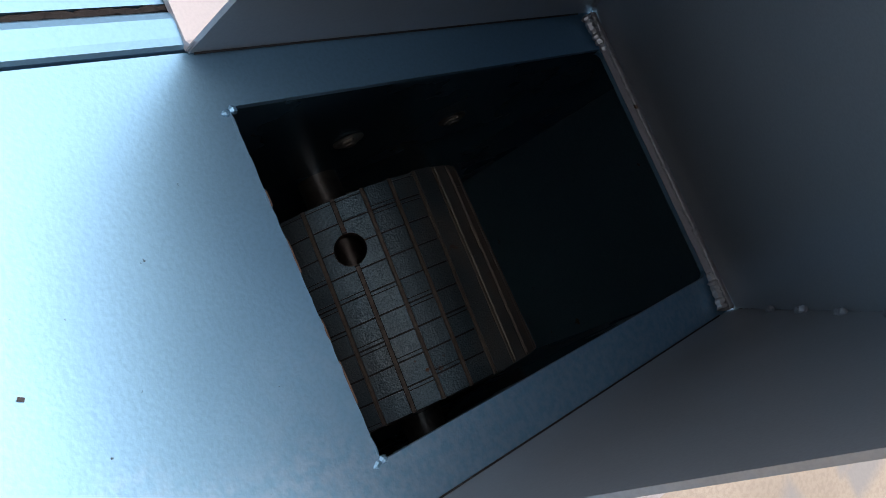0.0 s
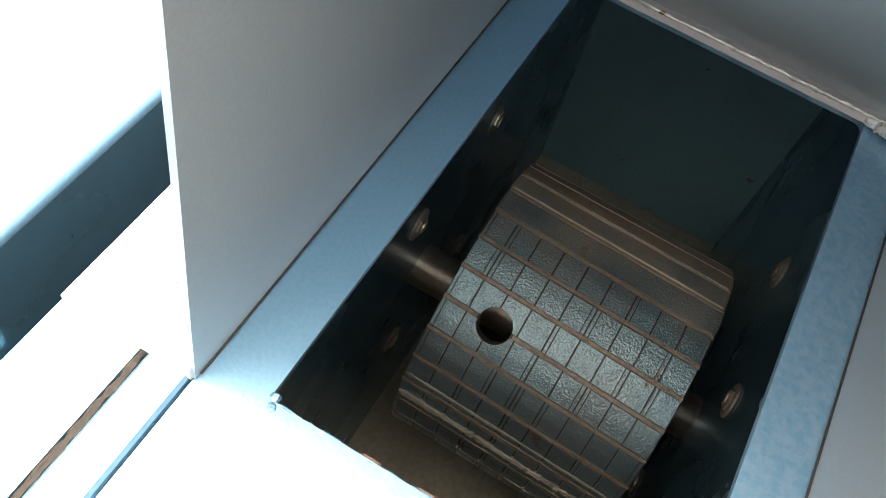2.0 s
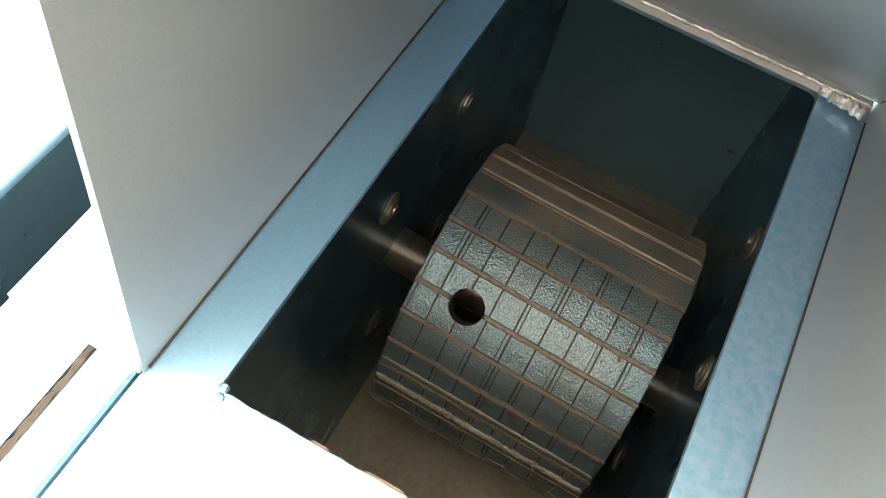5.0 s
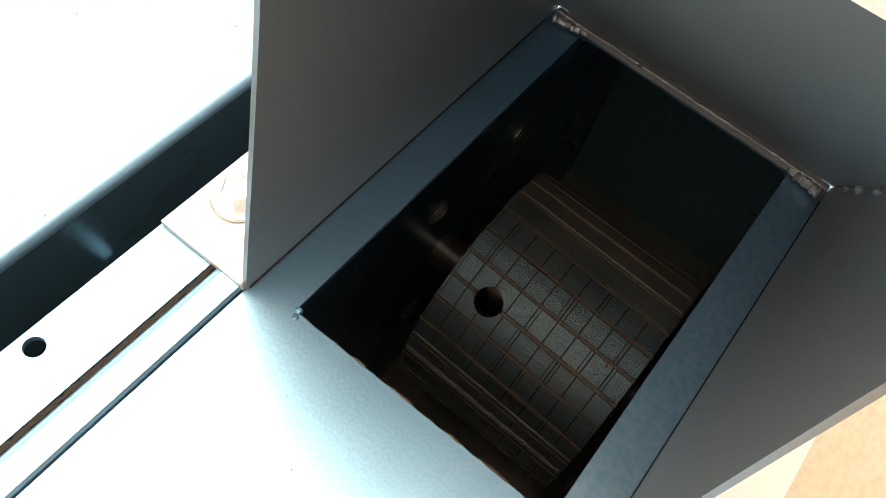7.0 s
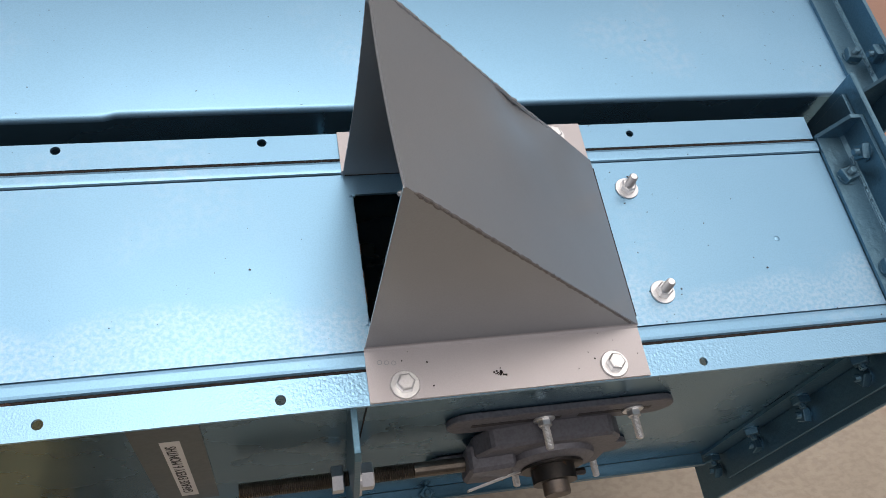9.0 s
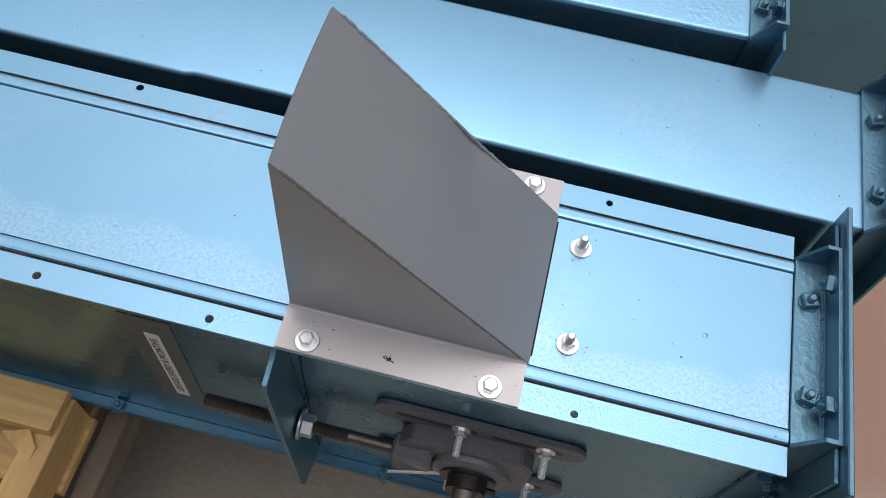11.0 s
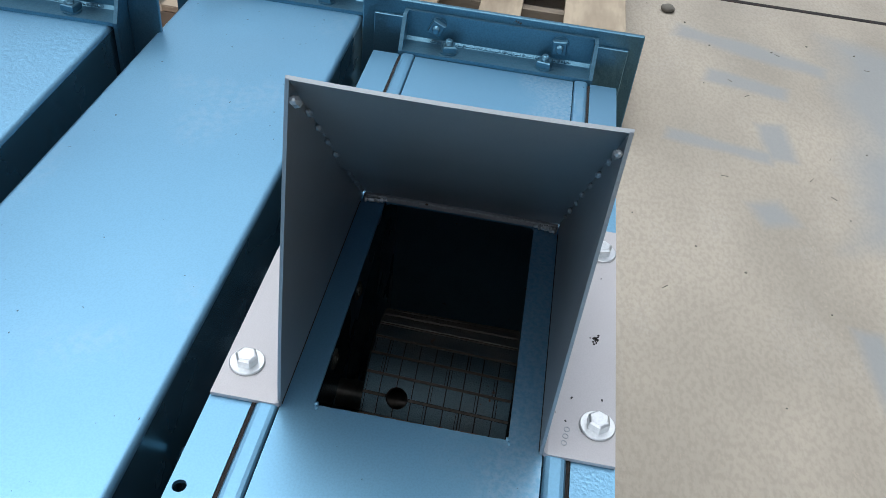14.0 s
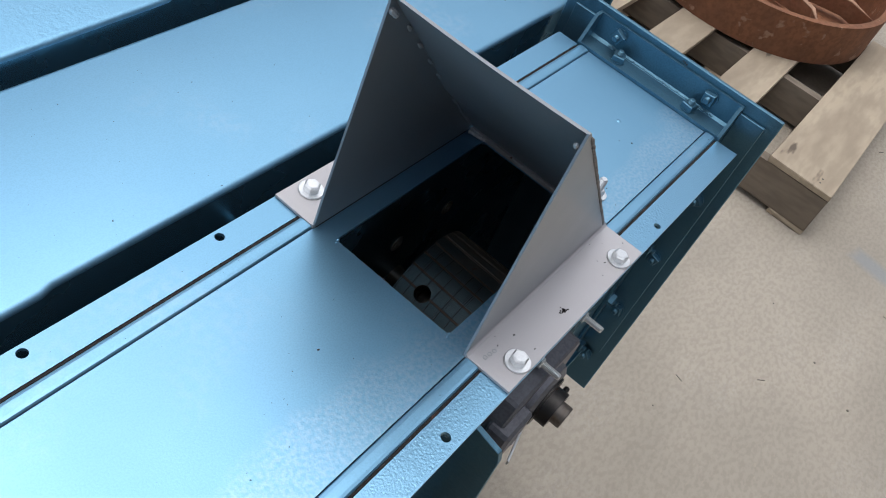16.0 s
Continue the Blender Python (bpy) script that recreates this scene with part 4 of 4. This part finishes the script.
    part("washer", move(tube(0.0205, 0.009, 0, 0.003, 28), Matrix.Translation((0.0065, s * (y0 + 0.027), PZ)) @ AXIS_X), M_ZINC, t)
    pts = [(-0.44, 0.0), (-0.050, 0.0), (-0.045, 0.010), (-0.058, 0.056), (-0.070, 0.060), (-0.40, 0.067), (-0.42, 0.062)]
    bm = prism(pts, -0.0032, 0.0032, 0.0006)
    move(bm, Matrix(((-0.05, 0, 1, -0.012), (0, s, 0, s * (y0 + 0.0002)), (1, 0, 0, 0), (0, 0, 0, 1))))
    part("rod_bracket", bm, M_BLUE_IRON, t, "blue steel bracket plate for the rod")
    part("cotter_strip", move(box(-0.045, 0.045, -0.0012, 0.0012, -0.003, 0.003), Matrix.Translation((0.172, s * (y0 + 0.045), PZ - 0.012)) @ Matrix.Rotation(radians(-14 * s), 4, "Z") @ Matrix.Rotation(radians(6), 4, "Y")),
         M_ZINC, t, "paint-flecked pale strip")
    part("nose", out(prism([(0.128, PZ - 0.026), (0.18, PZ - 0.034), (0.18, PZ + 0.034), (0.128, PZ + 0.026)], 0.012, 0.044, 0.004)), M_CAST, t)
    return t


take_up(-1)
take_up(1)

# ---- side-wall details ----
label_plate = thing("grease_label", (-0.178, -0.1080, -0.245), "white vinyl maintenance label stuck on the trough's side", "label")
part("film", move(box(-0.034, 0.031, -0.125, 0.145, 0.0, 0.0004), AXIS_Y), M_TAPE, label_plate, "greyed rectangle of old tape film")
part("paper", move(box(-0.0095, 0.0095, -0.103, 0.103, 0.0005, 0.0009), AXIS_Y), M_PAPER, label_plate)
font = bpy.data.curves.new("lettering", "FONT")
font.body, font.size, font.align_x, font.align_y = "GREASE EVERY 6 MONTHS", 0.0152, "CENTER", "CENTER"
font.extrude = 0.0001
tmp = new("lettering_tmp", font)
mesh = bpy.data.meshes.new_from_object(tmp)
bpy.data.objects.remove(tmp)
mesh.materials.append(M_INK)
lettering = new("lettering", mesh)
lettering.parent = label_plate
lettering.matrix_basis = Matrix.Translation((0, -0.0012, 0)) @ AXIS_Y @ pose(0, 0, 0, 0, 0, 90) @ Matrix.Diagonal((1, 1.0, 1, 1))
square_nut(trough, Matrix.Translation((-0.035, -0.1077, -0.05)) @ Matrix.Rotation(radians(90), 4, "X"), M_BLUE_IRON)
# black patch on the uncut sheet paints in the hole's dark inside
part("square_hole", box(-0.052, -0.020, -0.1081, -0.1077, -0.068, -0.036), M_INK, trough, "black patch for the shade inside a square hole in the side sheet")
part("wall_seam", box(0.008, 0.0095, -0.1083, -0.1076, BASE + 0.015, -0.012), M_DIRT, trough)


# ---- pallets ----
def board(x0, x1, y0, y1, z0, z1, seed):
    rnd = random.Random(seed)
    bm = box(x0, x1, y0, y1, z0, z1, 0.002)
    for v in bm.verts:
        v.co += Vector((rnd.uniform(-1, 1), rnd.uniform(-1, 1), rnd.uniform(-1, 1))) * 0.0018
    return bm


def pallet(name, at, label, decks, length, stringers, width, mat_x, mat_y, z_top, height, group, deck=0.019):
    """Deck boards run along x on stringers that run along y."""
    p = thing(name, at, label, "pallet", group)
    for k, (y0, y1, ends) in enumerate(decks):
        b = part("deck_board", board(ends, length + random.Random(k).uniform(-0.02, 0.02), y0, y1, z_top - deck, z_top, k), mat_x, p)
        for x in (0.03, 0.055):
            for y in (0.25, 0.75):
                yy = y0 + (y1 - y0) * y
                part("nail", lathe([(0.004, 0), (0.003, 0.0012)], 8), M_BLACK_STEEL, b).matrix_basis = pose(ends + x + 0.01 * y, yy, z_top - 0.0004)
    low = z_top - height
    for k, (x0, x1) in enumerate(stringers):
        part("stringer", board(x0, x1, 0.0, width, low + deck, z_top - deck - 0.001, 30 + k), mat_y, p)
    for k, y0 in enumerate((0.0, width * 0.45, width - 0.12)):
        part("base_board", board(0.0, length, y0, y0 + 0.12, low, low + deck - 0.001, 50 + k), mat_x, p)
    return p


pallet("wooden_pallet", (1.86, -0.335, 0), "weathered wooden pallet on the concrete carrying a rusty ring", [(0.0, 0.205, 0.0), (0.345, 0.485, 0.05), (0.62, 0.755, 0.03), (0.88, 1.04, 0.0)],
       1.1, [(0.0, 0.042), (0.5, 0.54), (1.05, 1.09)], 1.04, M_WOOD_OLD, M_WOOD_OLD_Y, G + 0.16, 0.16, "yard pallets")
pallet("wooden_pallet", (1.95, 0.95, 0), "weathered wooden pallet behind the troughs' ends", [(0.0, 0.14, 0.0), (0.25, 0.37, 0.02), (0.48, 0.62, 0.0), (0.75, 0.88, 0.03), (0.95, 1.05, 0.0)],
       1.1, [(0.0, 0.042), (0.5, 0.54), (1.05, 1.09)], 1.05, M_WOOD_OLD, M_WOOD_OLD_Y, G + 0.16, 0.16, "yard pallets")
# weathered pallets stacked under the troughs, with bearers on them
for k in range(3):
    pallet("support_pallet", (-1.50 if k == 2 else -1.66 + 0.02 * k, -0.52 + 0.02 * k, 0), "weathered pallet stacked under the troughs", [(0.0, 0.1, 0.0), (0.3, 0.4, 0.0), (0.62, 0.72, 0.0), (0.9, 1.0, 0.0), (1.2, 1.3, 0.0), (1.45, 1.55, 0.0)],
           1.15, [(0.0, 0.04), (0.55, 0.59), (1.15, 1.183)], 1.55, M_WOOD_OLD, M_WOOD_OLD_Y, -0.5355 - (2 - k) * 0.119, 0.119, "support pallets", deck=0.022)
for x in (-1.25, -0.62):
    for y, top in ((0.0, BASE - 0.0004), (0.835, BASE + 0.0146)):
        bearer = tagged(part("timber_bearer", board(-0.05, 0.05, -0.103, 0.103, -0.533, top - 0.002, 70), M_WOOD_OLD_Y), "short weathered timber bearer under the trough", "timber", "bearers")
        bearer.matrix_world = pose(x, y, 0)
# new pine pallet pushed up against the trough's side, on the weathered ones
pine = pallet("pine_pallet", (-1.50, -0.70, 0), "new yellow pine pallet lying against the trough's side", [(0.0, 0.09, 0.0), (0.16, 0.24, 0.0), (0.31, 0.40, 0.0), (0.507, 0.572, 0.0)],
              1.152, [(0.02, 0.06), (0.55, 0.59), (1.102, 1.147)], 0.568, M_WOOD_NEW, M_WOOD_NEW_Y, -0.405, 0.129, "support pallets", deck=0.022)
chip = prism([(-0.05, 0.0), (-0.012, 0.012), (0.006, -0.010), (0.002, -0.05), (-0.012, -0.075), (-0.022, -0.05), (-0.016, -0.022)], 0.0, 0.005, 0.0008)
part("splinter", move(chip, Matrix.Translation((1.122, 0.497, -0.425)) @ Matrix.Rotation(radians(14), 4, "X")), M_WOOD_NEW_Y, pine, "torn pale splinter of the deck board")

# ---- rusty ring on the pallet ----
ring_z = G + 0.1605
ring = thing("rusty_wheel", (2.81, 0.34, ring_z), "rusty cast steel wheel rim with paddle spokes lying on the pallet", "wheel")
part("rim", tube(0.47, 0.445, 0, 0.15, 72), M_RUSTY, ring, smooth=True)
part("hub", tube(0.13, 0.07, 0.0, 0.15, 36), M_RUSTY, ring, smooth=True)
part("web", tube(0.446, 0.128, 0.02, 0.035, 60), M_RUSTY, ring, smooth=True)
for k in range(8):
    a = 2 * math.pi * k / 8 + 0.2
    bm = prism([(0.0, 0.0), (0.09, 0.03), (0.20, 0.035), (0.31, 0.0), (0.20, 0.05), (0.09, 0.045)], 0.036, 0.12, 0.002)
    move(bm, Matrix.Rotation(a, 4, "Z") @ Matrix.Translation((0.13, -0.02, 0)) @ Matrix.Rotation(radians(24), 4, "X"))
    part("paddle", bm, M_RUSTY_PALE, ring, "pale rusty paddle")

# ---- small litter on the slab ----
rnd = random.Random(8)
bm = bmesh.new()
bmesh.ops.create_icosphere(bm, subdivisions=2, radius=0.028)
for v in bm.verts:
    v.co *= 1 + 0.25 * noise.noise(v.co * 40)
    v.co.z *= 0.6
stone = tagged(part("stone", bm, M_STONE, smooth=True), "small dark stone lying on the concrete", "stone")
stone.matrix_world = pose(2.85, -0.535, G + 0.012)
bits = []
for k in range(48):
    x, y = rnd.uniform(0.5, 3.0), rnd.uniform(-1.6, -0.25)
    if rnd.random() < 0.25:
        b = box(-0.010, 0.010, -0.0008, 0.0008, 0, 0.0016)
    else:
        q = rnd.uniform(0.002, 0.005)
        b = lathe([(q, 0), (q * 0.6, q * 0.6)], 6)
    bits.append(move(b, pose(x, y, G, 0, 0, rnd.uniform(0, 360))))
tagged(part("grit", join(*bits), M_STONE), "scattered dark grit and twigs on the concrete", "grit", kind="stuff")

# ---- drilling swarf left on the cover ----
rnd = random.Random(17)
bits = []
for cx, cy, k in ((0.286, 0.0585, 10), (0.290, -0.0595, 12), (0.03, -0.12, 5), (0.22, -0.115, 6), (0.27, -0.03, 4), (0.40, -0.03, 2), (-0.12, -0.02, 4), (0.34, 0.03, 2)):
    for q in range(k):
        r = rnd.uniform(0.0002, 0.0006)
        x, y = cx + rnd.gauss(0, 0.016), cy + rnd.gauss(0, 0.012)
        on_flange = 0.0 < x < 0.25 and y < -0.094
        bits.append(move(box(-r * 1.6, r * 1.6, -r, r, 0, r), pose(x, y, 0.0036 if on_flange else 0.0002, 0, 0, rnd.uniform(0, 180))))
tagged(part("metal_swarf", join(*bits), M_INK), "tiny dark drilling swarf on the painted cover", "swarf", kind="stuff")
